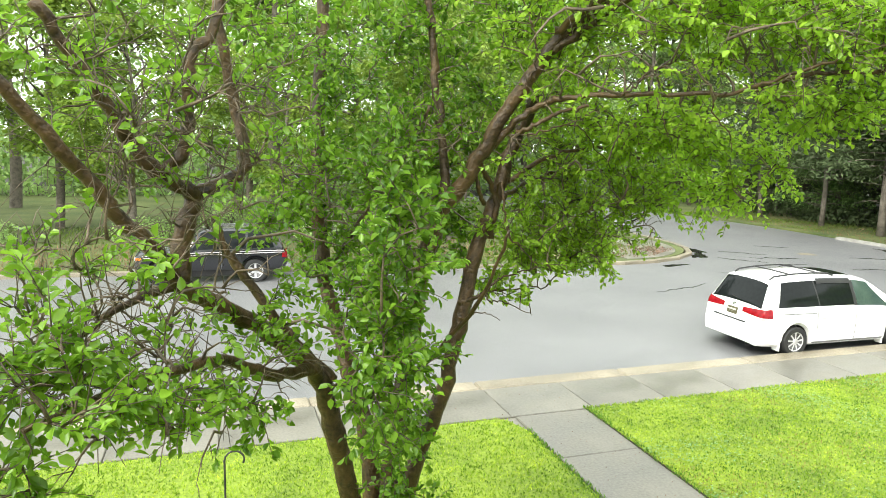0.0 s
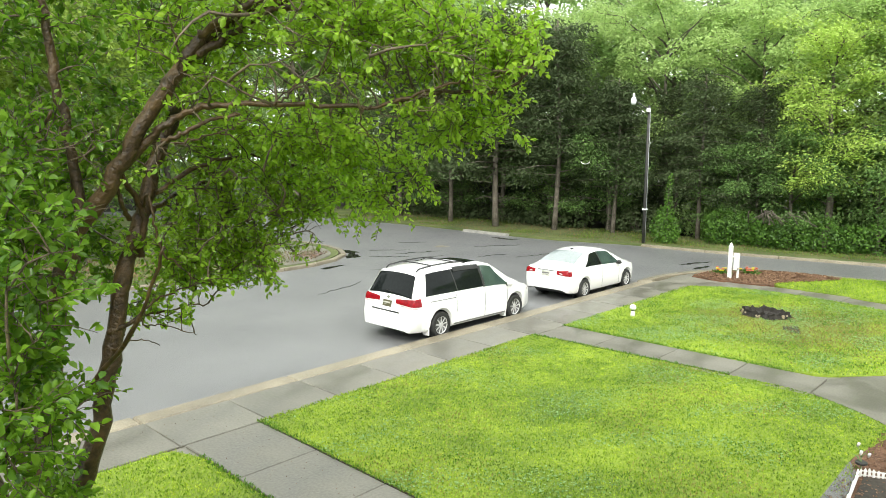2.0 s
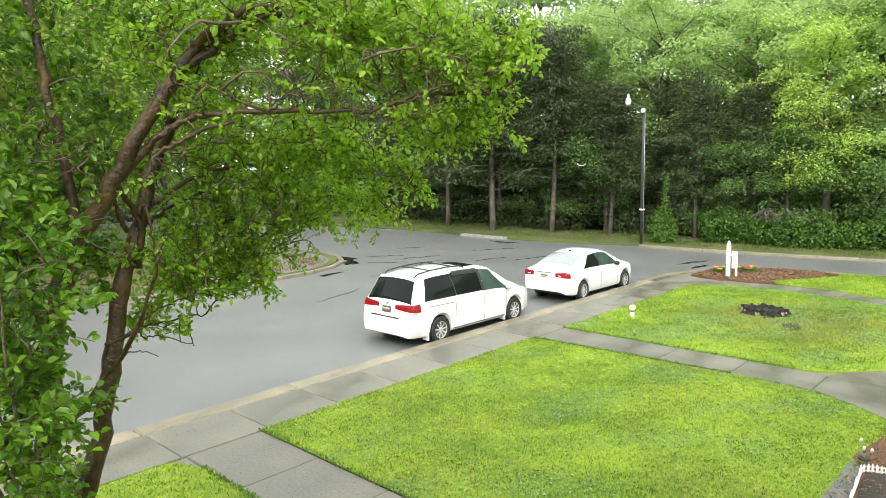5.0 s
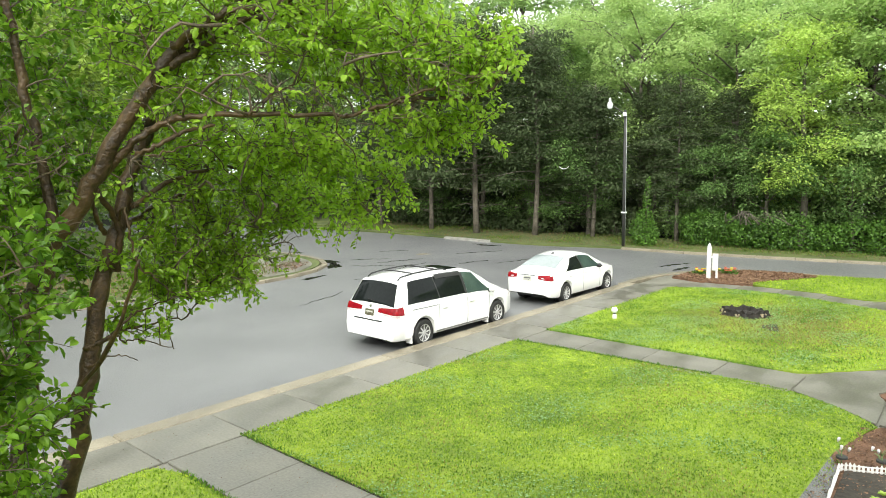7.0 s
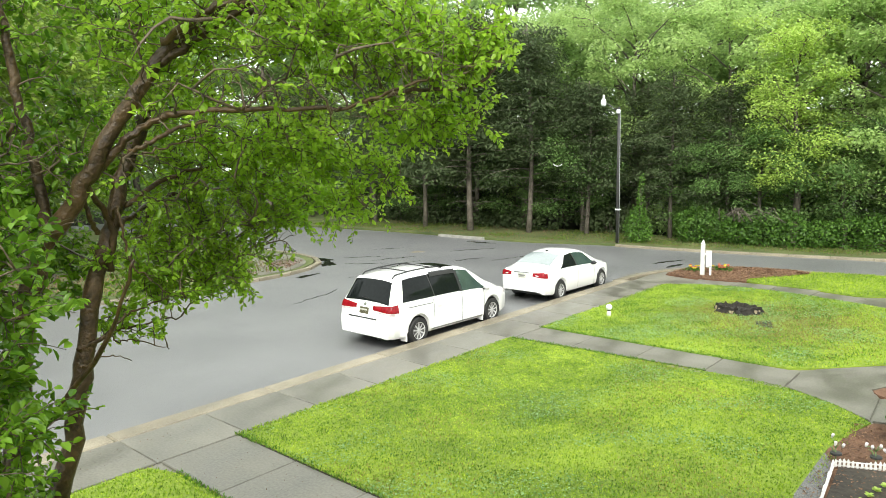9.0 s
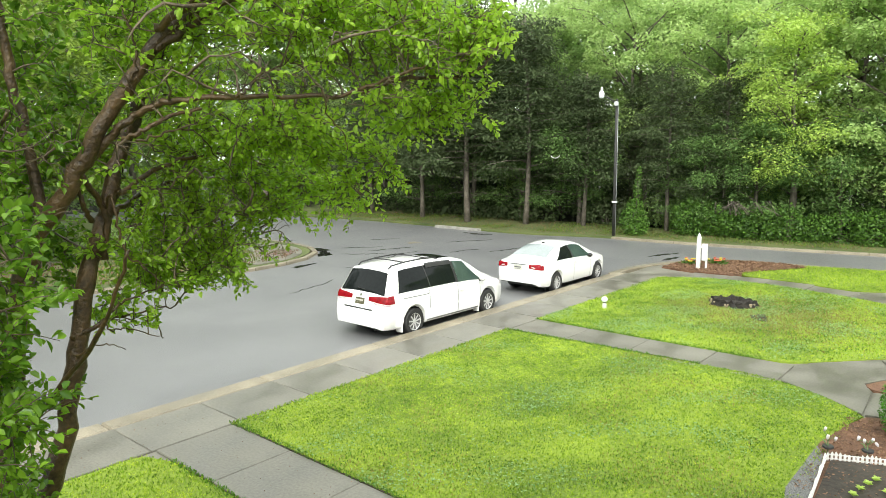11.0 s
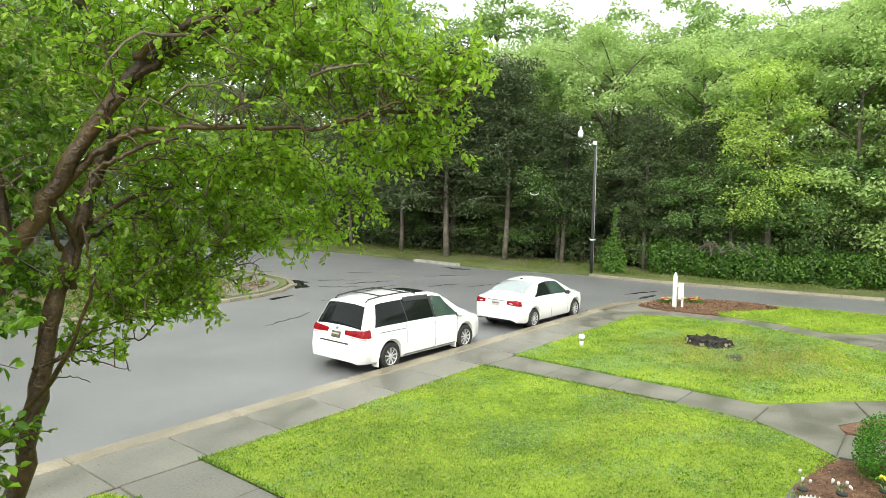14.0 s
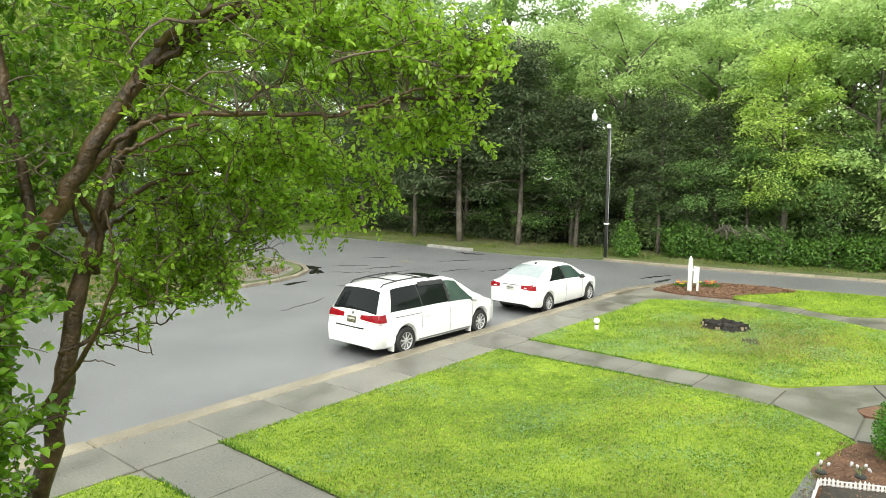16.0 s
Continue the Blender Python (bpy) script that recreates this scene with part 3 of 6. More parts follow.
def build_sedan(m):
    ob = thing("sedan_car", m, "white four-door sedan parked at the kerb with misted rear glass", "car")
    axles, arch, half = ((0.98, 0.315), (3.665, 0.315)), 0.35, 0.90
    sh = Shell([(0, 0.56), (0.03, 0.72), (0.06, 0.90), (0.10, 0.99), (0.16, 1.02), (0.42, 1.06), (0.60, 1.10), (0.9, 1.235), (1.2, 1.345), (1.5, 1.42), (1.85, 1.46), (2.2, 1.465), (2.55, 1.43), (2.85, 1.35), (3.5, 1.04), (3.68, 0.985), (4.1, 0.89), (4.4, 0.74), (4.55, 0.60), (4.6, 0.48)],
               [(0, 0.62), (0.04, 0.74), (0.14, 0.83), (0.4, 0.88), (0.8, 0.90), (3.7, 0.90), (4.1, 0.85), (4.4, 0.72), (4.55, 0.55), (4.6, 0.42)],
               [(0, 0.58), (0.16, 0.76), (0.42, 0.76), (0.60, 0.735), (1.0, 0.66), (1.5, 0.60), (2.2, 0.59), (2.85, 0.63), (3.5, 0.76), (4.1, 0.72), (4.6, 0.36)],
               [(0, 0.93), (1.0, 0.98), (2.6, 0.92), (3.5, 0.90), (4.6, 0.8)], [(0, 0.36), (0.12, 0.27), (0.5, 0.22), (4.1, 0.19), (4.5, 0.22), (4.6, 0.3)], axles, arch)
    skin(part("body", sh.body(stations(4.6, axles, arch)), WHITE_PAINT, ob))
    skin(part("rear_window", sh.patch((0.66, 1.40, 0, 0), 6.95, 9.0, 1, nu=18, nv=8, across=True), PALE_GLASS, ob, "pale misted rear window"))
    skin(part("windscreen", sh.patch((2.88, 3.46, 0, 0), 6.95, 9.0, 1, nu=16, nv=8, across=True), CLEAR_GLASS, ob))
    for s in (-1, 1):
        skin(part("rear_door_window", sh.patch((0.98, 1.98, 1.56, 1.95), 4.2, 5.9, s), DARK_GLASS, ob))
        skin(part("front_window", sh.patch((2.06, 3.22, 2.03, 2.72), 4.2, 5.9, s), CLEAR_GLASS, ob))
        skin(part("door_pillar", sh.patch((1.985, 2.055, 1.955, 2.025), 4.2, 5.95, s, 0.004, 2), BLACK_TRIM, ob))
        for x in (2.02, 3.1):
            skin(part("door_seam", sh.patch((x, x + 0.01, x, x + 0.01), 1.0, 4.1, s, 0.0025, 1, 8), SEAM, ob))
        for x in (1.2, 2.15):
            part("door_handle", box_bm(0.18, 0.035, 0.035, 0.012, (x, s * 0.905, 0.84)), WHITE_PAINT, ob)
        mir = part("wing_mirror", box_bm(0.12, 0.19, 0.13, 0.045, (2.95, s * 0.97, 0.98), segments=3), BLACK_TRIM, ob, smooth=True)
        part("mirror_stalk", box_bm(0.06, 0.12, 0.04, 0.01, (2.97, s * 0.88, 0.93)), BLACK_TRIM, mir)
        lamp = skin(part("tail_light", sh.wrap(s, 0.40, 0.26, (0.84, 0.79), (0.945, 0.985)), RED_LENS, ob, "red tail light"))
        skin(part("reversing_lens", sh.wrap(s, 0.50, 0.06, (0.86, 0.85), (0.895, 0.885), 0.016, nv=1), CLEAR_LENS, lamp, "clear inner lens"))
        part("headlight", box_bm(0.34, 0.2, 0.13, 0.05, (4.24, s * 0.66, 0.66), Matrix.Rotation(s * -0.6, 4, "Z"), 3), CLEAR_LENS, ob, smooth=True)
    plate = part("number_plate", box_bm(0.02, 0.31, 0.155, 0.006, (0.045, 0, 0.83), Matrix.Rotation(0.16, 4, "Y")), PLATE, ob)
    bars(plate, "plate_mark", (0.031, 0, 0.83), 0.31, 0.155, SEAM)
    part("plate_frame", box_bm(0.012, 0.34, 0.185, 0.004, (0.055, 0, 0.83), Matrix.Rotation(0.16, 4, "Y")), BLACK_TRIM, plate)
    part("boot_strip", box_bm(0.02, 0.62, 0.025, 0.006, (0.045, 0, 0.945)), CHROME, ob)
    part("badge", box_bm(0.012, 0.13, 0.045, 0.01, (0.095, 0, 0.985)), CHROME, ob)
    part("aerial", box_bm(0.16, 0.035, 0.05, 0.016, (1.52, 0, 1.475)), BLACK_TRIM, ob)
    running_gear(ob, 4.6, axles, arch, half, 0.315, 10, 0.2)
    return ob


def build_jeep(m):
    ob = thing("off_road_car", m, "black boxy off-road estate car with pale side stripes", "car")
    axles, arch, half = ((1.0, 0.36), (3.75, 0.36)), 0.45, 0.86
    sh = Shell([(0, 0.62), (0.03, 0.98), (0.08, 1.05), (0.28, 1.62), (0.36, 1.68), (1.5, 1.70), (2.5, 1.68), (2.65, 1.62), (3.10, 1.12), (3.2, 1.06), (4.4, 1.02), (4.5, 0.95), (4.52, 0.60)],
               [(0, 0.82), (0.1, 0.86), (4.3, 0.86), (4.52, 0.82)], [(0, 0.78), (0.08, 0.82), (0.3, 0.68), (2.6, 0.68), (3.1, 0.74), (4.52, 0.74)],
               [(0, 1.05), (4.52, 1.0)], [(0, 0.5), (0.3, 0.42), (4.2, 0.42), (4.52, 0.5)], axles, arch, 0.015)
    skin(part("body", sh.body(stations(4.52, axles, arch)), BLACK_PAINT, ob))
    for s in (-1, 1):
        for a, b, c, d in ((0.42, 1.2, 0.5, 1.2), (1.28, 1.98, 1.28, 1.98), (2.06, 2.95, 2.06, 2.6)):
            skin(part("side_window", sh.patch((a, b, c, d), 4.2, 5.95, s), DARK_GLASS, ob))
        for k in (3.1, 3.6):
            skin(part("side_stripe", sh.patch((0.1, 4.3, 0.1, 4.3), k, k + 0.18, s, 0.004, 30, 1), CLEAR_LENS, ob, "pale side stripe"))
        for x in (1.24, 2.02, 3.05):
            skin(part("door_seam", sh.patch((x, x + 0.01, x, x + 0.01), 1.0, 4.1, s, 0.0025, 1, 6), SEAM, ob))
        part("tail_light", box_bm(0.06, 0.18, 0.3, 0.02, (0.03, s * 0.74, 0.9)), RED_LENS, ob)
        part("side_marker", box_bm(0.16, 0.03, 0.08, 0.01, (4.4, s * 0.86, 0.84)), AMBER_LENS, ob)
        part("rear_marker", box_bm(0.14, 0.03, 0.16, 0.01, (0.1, s * 0.86, 0.86)), RED_LENS, ob)
        part("headlight", box_bm(0.05, 0.2, 0.18, 0.03, (4.51, s * 0.6, 0.82)), CLEAR_LENS, ob)
        part("wing_mirror", box_bm(0.1, 0.18, 0.14, 0.03, (2.9, s * 0.98, 1.12)), BLACK_TRIM, ob)
    for y in (-0.45, -0.15, 0.15, 0.45):
        part("roof_bar", box_bm(1.6, 0.03, 0.03, 0.01, (1.2, y, 1.73)), CHROME, ob)
    part("rear_bumper", box_bm(0.16, 1.7, 0.16, 0.03, (-0.02, 0, 0.52)), CHROME, ob)
    part("front_bumper", box_bm(0.16, 1.7, 0.16, 0.03, (4.56, 0, 0.54)), CHROME, ob)
    skin(part("windscreen", sh.patch((2.68, 3.06, 0, 0), 6.95, 9.0, 1, nu=10, nv=5, across=True), CLEAR_GLASS, ob))
    running_gear(ob, 4.52, axles, arch, half, 0.37, 6, 0.24)
    return ob


build_van(pose(11.02, 12.395, 0.0))
build_sedan(pose(17.85, 12.35, 0.0))
build_jeep(pose(2.12, 22.98, 0.0, 0, 0, 180))


# ---- street furniture and garden things ----
WHITE_WOOD = material("white_painted_wood", (0.62, 0.62, 0.60), (0.82, 0.82, 0.80), 4, 0.5, 0.1)
POLE = material("weathered_pole", (0.018, 0.019, 0.018), (0.05, 0.05, 0.046), 3, 0.6, 0.2)
GREY_METAL = material("galvanised", (0.28, 0.29, 0.29), (0.45, 0.46, 0.46), 6, 0.45, metal=0.3)
FROSTED = material("frosted_globe", (0.72, 0.76, 0.76), (0.85, 0.88, 0.88), 6, 0.25)
STUMP_WOOD = material("rotten_stump", (0.006, 0.005, 0.004), (0.03, 0.024, 0.018), 8, 0.85, 0.8)
PALE_WOOD = material("split_wood", (0.25, 0.2, 0.13), (0.45, 0.38, 0.26), 8, 0.8, 0.4)
BARK = material("grey_bark", (0.05, 0.041, 0.032), (0.19, 0.165, 0.13), 5, 0.85, 0.8, fine=45)
MYRTLE_BARK = material("wet_myrtle_bark", (0.014, 0.009, 0.004), (0.11, 0.068, 0.028), 4.5, 0.45, 0.8, fine=30, spec=0.4)
MYRTLE_TWIG = material("pale_twig", (0.022, 0.015, 0.009), (0.19, 0.145, 0.09), 9.0, 0.55, 0.3)
PETAL = material("white_petal", (0.50, 0.48, 0.52), (0.68, 0.64, 0.66), 20, 0.5)
GREEN_STEM = material("green_stem", (0.08, 0.14, 0.05), (0.16, 0.24, 0.08), 20, 0.5)
YELLOW = material("yellow_petal", (0.62, 0.50, 0.02), (0.75, 0.62, 0.06), 20, 0.5)
PINK = material("coral_petal", (0.55, 0.12, 0.08), (0.7, 0.22, 0.12), 20, 0.5)


def build_lamp(m):
    ob = thing("street_lamp", m, "dark wooden street lamp pole with pale conduit and white globe", "street lamp")
    tube_part("pole", [(0, 0, -0.1), (0, 0, 3.5), (0, 0, 6.95)], [0.08, 0.072, 0.06], POLE, ob, 12)
    tube_part("conduit", [(0.02, -0.092, -0.1), (0.02, -0.084, 3.4), (0.02, -0.07, 6.7)], [0.017] * 3, GREY_METAL, ob, 8, "pale grey conduit")
    part("junction_box", box_bm(0.18, 0.16, 0.2, 0.02, (-0.1, -0.03, 6.72)), FROSTED, ob)
    part("clamp", box_bm(0.22, 0.24, 0.08, 0.02, (0, -0.02, 1.75)), FROSTED, ob)
    tube_part("bracket", [(0, 0.05, 6.75), (-0.08, 0.3, 6.95), (-0.15, 0.55, 7.12), (-0.2, 0.72, 7.25)], [0.03] * 4, POLE, ob)
    globe = part("globe", lathe_bm([(0.07, 0.12), (0.13, 0.06), (0.17, -0.08), (0.16, -0.22), (0.12, -0.32), (0.0001, -0.34)], 20), FROSTED, ob, "white glass globe", smooth=True)
    globe.matrix_local = pose(-0.2, 0.75, 7.3) @ Matrix.Diagonal((0.85, 0.85, 0.85, 1))
    part("cap", lathe_bm([(0.0001, 0.34), (0.05, 0.32), (0.07, 0.2), (0.08, 0.12), (0.0001, 0.115)], 16), FROSTED, globe, smooth=True)
    return ob


def build_sign(m):
    ob = thing("signpost", m, "white wooden post with a narrow hanging board", "signpost")
    part("post", box_bm(0.13, 0.13, 1.15, 0.012, (0, 0, 0.57)), WHITE_WOOD, ob)
    part("post_cap", lathe_bm([(0.085, 1.145), (0.085, 1.17), (0.06, 1.19), (0.05, 1.24), (0.02, 1.3), (0.0001, 1.32)], 14), WHITE_WOOD, ob, smooth=True)
    board = part("board", box_bm(0.05, 0.2, 0.62, 0.01, (0.02, -0.22, 0.62)), WHITE_WOOD, ob)
    part("board_leg", box_bm(0.05, 0.07, 0.4, 0.008, (0.02, -0.28, 0.2)), WHITE_WOOD, board)
    part("rail", box_bm(0.06, 0.3, 0.06, 0.008, (0.01, -0.12, 0.80)), WHITE_WOOD, ob)
    return ob


def build_stump(m):
    ob = thing("tree_stump", m, "low blackened rotten tree stump with jagged rim", "stump")
    rng = random.Random(4)
    bm = bmesh.new()
    rings, n = [], 40
    for j, (f, z) in enumerate(((1.25, -0.05), (1.08, 0.06), (1.0, 0.16), (0.97, 0.26), (0.82, 0.24), (0.7, 0.1), (0.0, 0.08))):
        ring = []
        for i in range(n):
            a = 2 * math.pi * i / n
            r = 0.5 * f * (1 + 0.10 * math.sin(5 * a + 1) + 0.07 * math.sin(9 * a) + rng.uniform(-0.03, 0.03))
            h = z + (rng.uniform(-0.10, 0.05) if j in (3, 4) else 0)
            ring.append(bm.verts.new((r * math.cos(a), r * 1.15 * math.sin(a), h)))
        rings.append(ring)
    for a, b in zip(rings, rings[1:]):
        for i in range(n):
            bm.faces.new((a[i], a[(i + 1) % n], b[(i + 1) % n], b[i]))
    part("stump_wood", bm, STUMP_WOOD, ob)
    for i in range(11):
        a = rng.uniform(0, 6.28)
        part("splinter", box_bm(0.035, 0.05, rng.uniform(0.1, 0.2), 0.008, (0.53 * math.cos(a), 0.6 * math.sin(a), 0.09), Matrix.Rotation(rng.uniform(-0.3, 0.3), 4, "X")), PALE_WOOD, ob, "pale split wood")
    for i in range(6):
        a = i * 1.05 + 0.3
        c, s = math.cos(a), math.sin(a)
        tube_part("root", [(0.42 * c, 0.5 * s, 0.10), (0.6 * c, 0.68 * s, 0.02), (0.72 * c, 0.8 * s, -0.04)], [0.09, 0.06, 0.02], STUMP_WOOD, ob)
    return ob


def build_marker(m):
    # no lamp: post, band and ball stand for a white round-topped cap
    ob = thing("garden_globe_light", m, "small white round-topped post with a dark band on the lawn", "garden light")
    part("stake", lathe_bm([(0.06, -0.04), (0.06, 0.10), (0.045, 0.14), (0.03, 0.16), (0.0001, 0.16)], 14), WHITE_WOOD, ob, smooth=True)
    part("collar", lathe_bm([(0.05, 0.15), (0.05, 0.18), (0.0001, 0.18)], 14), BLACK_TRIM, ob)
    part("globe", lathe_bm([(0.0001, 0.17), (0.06, 0.18), (0.09, 0.23), (0.09, 0.27), (0.06, 0.32), (0.0001, 0.335)], 16), FROSTED, ob, smooth=True)
    return ob


def build_hook(m):
    ob = thing("shepherd_hook", m, "dark iron garden hook stake on the lawn", "garden hook")
    arc = [(0.11 * (1 - math.cos(a)), 0, 0.72 + 0.11 * math.sin(a)) for a in np.linspace(0, 3.6, 9)]
    tube_part("rod", [(0, 0, -0.1), (0, 0, 0.4)] + arc, [0.012] * 11, POLE, ob)
    part("foot", box_bm(0.24, 0.02, 0.02, 0.004, (0, 0, 0.02)), POLE, ob)
    part("water_dish", lathe_bm([(0.0001, 0.06), (0.12, 0.06), (0.16, 0.12), (0.145, 0.12), (0.1, 0.075), (0.0001, 0.075)], 18), GREY_METAL, ob, "grey metal dish", smooth=True)
    return ob


def build_flower_light(m, heads, seed, mat, label):
    ob = thing("flower_light", m, label, "garden light", "solar flowers by the bed")
    rng = random.Random(seed)
    tube_part("stem", [(0, 0, -0.05), (0.005, 0, 0.12), (0, 0.01, 0.24)], [0.008] * 3, GREEN_STEM, ob)
    part("solar_panel", lathe_bm([(0.0001, 0.13), (0.075, 0.13), (0.08, 0.145), (0.075, 0.16), (0.0001, 0.16)], 14), BLACK_TRIM, ob)
    for i in range(heads):
        a = rng.uniform(0, 6.28)
        x, y, z = 0.10 * math.cos(a) * (i > 0), (i - (heads - 1) / 2) * 0.08, 0.34 - rng.uniform(0, 0.10)
        tube_part("stalk", [(0, 0.01, 0.22), (x / 2, y / 2, 0.3), (x, y, z)], [0.006] * 3, GREEN_STEM, ob)
        head = part("bloom", lathe_bm([(0.006, -0.01), (0.016, 0.012), (0.021, 0.034), (0.018, 0.062), (0.008, 0.05), (0.0001, 0.044)], 10), mat, ob, smooth=True)
        head.matrix_local = pose(x, y, z, rng.uniform(-30, 30), rng.uniform(-30, 30))
    tube_part("leaf_blade", [(0, 0, 0.12), (0.05, 0.06, 0.2), (0.1, 0.12, 0.2)], [0.004, 0.012, 0.002], GREEN_STEM, ob)
    return ob


build_lamp(pose(32.55, 16.5, 0.1))
build_sign(pose(25.15, 9.3, 0.14))
build_stump(pose(19.9, 6.32, 0.11) @ Matrix.Diagonal((0.92, 0.98, 0.72, 1)))
build_marker(pose(17.2, 8.93, 0.12))
build_hook(pose(0.02, 7.75, 0.12))
build_flower_light(pose(10.72, 1.98, 0.12), 3, 1, PETAL, "white solar flower light with three blooms")
build_flower_light(pose(10.92, 1.52, 0.12), 4, 2, PETAL, "white solar flower light with four blooms")
build_flower_light(pose(11.42, 1.06, 0.12), 3, 3, YELLOW, "yellow flower with pale green leaves")


def picket_fence(a, b, label):
    a, b = Vector(a), Vector(b)
    n = max(3, int((b - a).length / 0.055))
    ob = thing("picket_edging", Matrix.Translation(a) @ Matrix.Rotation(math.atan2((b - a).y, (b - a).x), 4, "Z"), label, "edging", "white edging round the bed")
    length = (b - a).length
    bm = slab_bm([(-0.016, 0), (0.016, 0), (0.016, 0.12), (0, 0.15), (-0.016, 0.12)], 0.006, -0.006)
    bmesh.ops.rotate(bm, verts=bm.verts, cent=(0, 0, 0), matrix=Matrix.Rotation(radians(90), 3, "X"))
    shared = mesh_of("picket", bm, WHITE_WOOD)
    for i in range(n + 1):
        p = new("picket", shared)
        p.parent = ob
        p.matrix_local = pose(length * i / n, 0, 0.02 * math.sin(i * 0.8), 0, random.uniform(-4, 4), 0) @ Matrix.Diagonal((1, 1, 0.9, 1))
    for z in (0.04, 0.1):
        part("rail", box_bm(length, 0.012, 0.018, 0.003, (length / 2, 0.01, z)), WHITE_WOOD, ob)


picket_fence((10.56, 1.95, 0.11), (11.35, 0.3, 0.11), "small white plastic picket edging behind the planting bed")
picket_fence((10.52, 1.97, 0.11), (9.0, 1.83, 0.11), "small white plastic picket edging, leaning, beside the lawn")
slab("planting_bed", [(8.7, -0.5), (8.75, 1.78), (10.54, 1.9), (11.3, 0.25), (11.2, -0.5)], 0.15, 0.0, SOIL, "dark planting soil with pale debris", "planting bed")


# scattered bark chips on the mulch beds
def scatter_chips(name, rect, inside, count, z, mat, size, label, seed):
    rng = np.random.default_rng(seed)
    pts = []
    while len(pts) < count:
        x, y = rng.uniform(rect[0], rect[1]), rng.uniform(rect[2], rect[3])
        if inside(x, y):
            pts.append((x, y, z + rng.uniform(0, 0.03)))
    c = np.array(pts)
    along = rng.normal(size=c.shape) * (1, 1, 0.35)
    nrm = rng.normal(size=c.shape) * 0.4 + (0, 0, 1)
    ln = rng.uniform(0.5, 1.3, len(c)) * size
    return tagged(new(name, leaves_mesh(name, mat, c, along, nrm, ln, ln * rng.uniform(0.2, 0.5, len(c)), folded=True)), label, "mulch", kind="stuff")


def in_poly(poly):
    p = np.array(poly)
    q = np.roll(p, -1, 0)

    def test(x, y):
        hit = (p[:, 1] > y) != (q[:, 1] > y)
        with np.errstate(divide="ignore", invalid="ignore"):
            xs = p[:, 0] + (y - p[:, 1]) / (q[:, 1] - p[:, 1]) * (q[:, 0] - p[:, 0])
        return bool(np.count_nonzero(hit & (x < xs)) % 2)
    return test


CHIP = leaf_material("bark_chip", (0.065, 0.034, 0.02), (0.34, 0.21, 0.13), 0.0, 0.85)
scatter_chips("bark_chips", (24.3, 28.2, 6.2, 10.6), in_poly(BED_CORNER), 5000, 0.15, CHIP, 0.09, "loose reddish bark chips", 1)
scatter_chips("bark_chips", (8.6, 12.9, -2, 2.2), in_poly([(8.7, -2), (9.4, 2.1), (11.2, 2.1), (12.5, 2.05), (12.8, 1.4), (12.8, -2)]), 6000, 0.125, CHIP, 0.05, "loose brown bark chips", 2)
scatter_chips("bark_chips", (14.2, 16.2, -1, 2.1), in_poly([(14.3, 1.9), (15.2, 1.7), (16, 1), (16.1, -1), (14.7, -1)]), 1500, 0.135, CHIP, 0.06, "loose brown bark chips", 3)
scatter_chips("bark_chips", (17.3, 22, -2, 1.9), in_poly([(17.4, 1.2), (19.4, 1.85), (21.6, 1.2), (21.9, -2), (17.6, -2)]), 2500, 0.14, CHIP, 0.07, "loose brown bark chips", 4)


def bloom_patch(name, at, count, mats, seed, label):
    """Low flowers: a leaf tuft with many small blooms."""
    rng = random.Random(seed)
    ob = thing(name, pose(*at), label, "flowers", "flowers round the signpost")
    r = np.random.default_rng(seed)
    c = r.normal(size=(160, 3)) * (0.16, 0.2, 0.04) + (0, 0, 0.07)
    new_ob = new("foliage", leaves_mesh("foliage", LEAF_LOW, c, r.normal(size=c.shape), r.normal(size=c.shape) + (0, 0, 1), 0.1, 0.05))
    new_ob.parent = ob
    for i in range(count):
        head = part("bloom", lathe_bm([(0.01, 0), (0.05, 0.02), (0.055, 0.045), (0.0001, 0.05)], 8), mats[i % len(mats)], ob)
        head.location = (rng.gauss(0, 0.13), rng.gauss(0, 0.18), rng.uniform(0.1, 0.2))


LEAF_LOW = leaf_material("low_leaf", (0.03, 0.09, 0.012), (0.12, 0.25, 0.03), 0.25)
bloom_patch("flower_clump", (25.9, 9.85, 0.15), 12, (PINK, YELLOW), 1, "coral and yellow flowers on the mulch")
bloom_patch("flower_clump", (26.6, 9.1, 0.15), 14, (PINK, PINK, YELLOW), 2, "coral flowers beside the white signpost")


# ---- the crape myrtle before the window ----
MYRTLE_LEAF = leaf_material("myrtle_leaf", (0.055, 0.15, 0.014), (0.29, 0.51, 0.045), 0.48, 0.26, 0.6)
# copy for the right limbs, colour raised to offset shading inside the crown
MYRTLE_LIT = leaf_material("lit_myrtle_leaf", (0.17, 0.33, 0.022), (0.48, 0.72, 0.07), 0.62, 0.3, 0.65)
BASE = Vector((1.42, 5.5, 0.12))


def fork(points):
    return [Vector(p) - BASE for p in points]


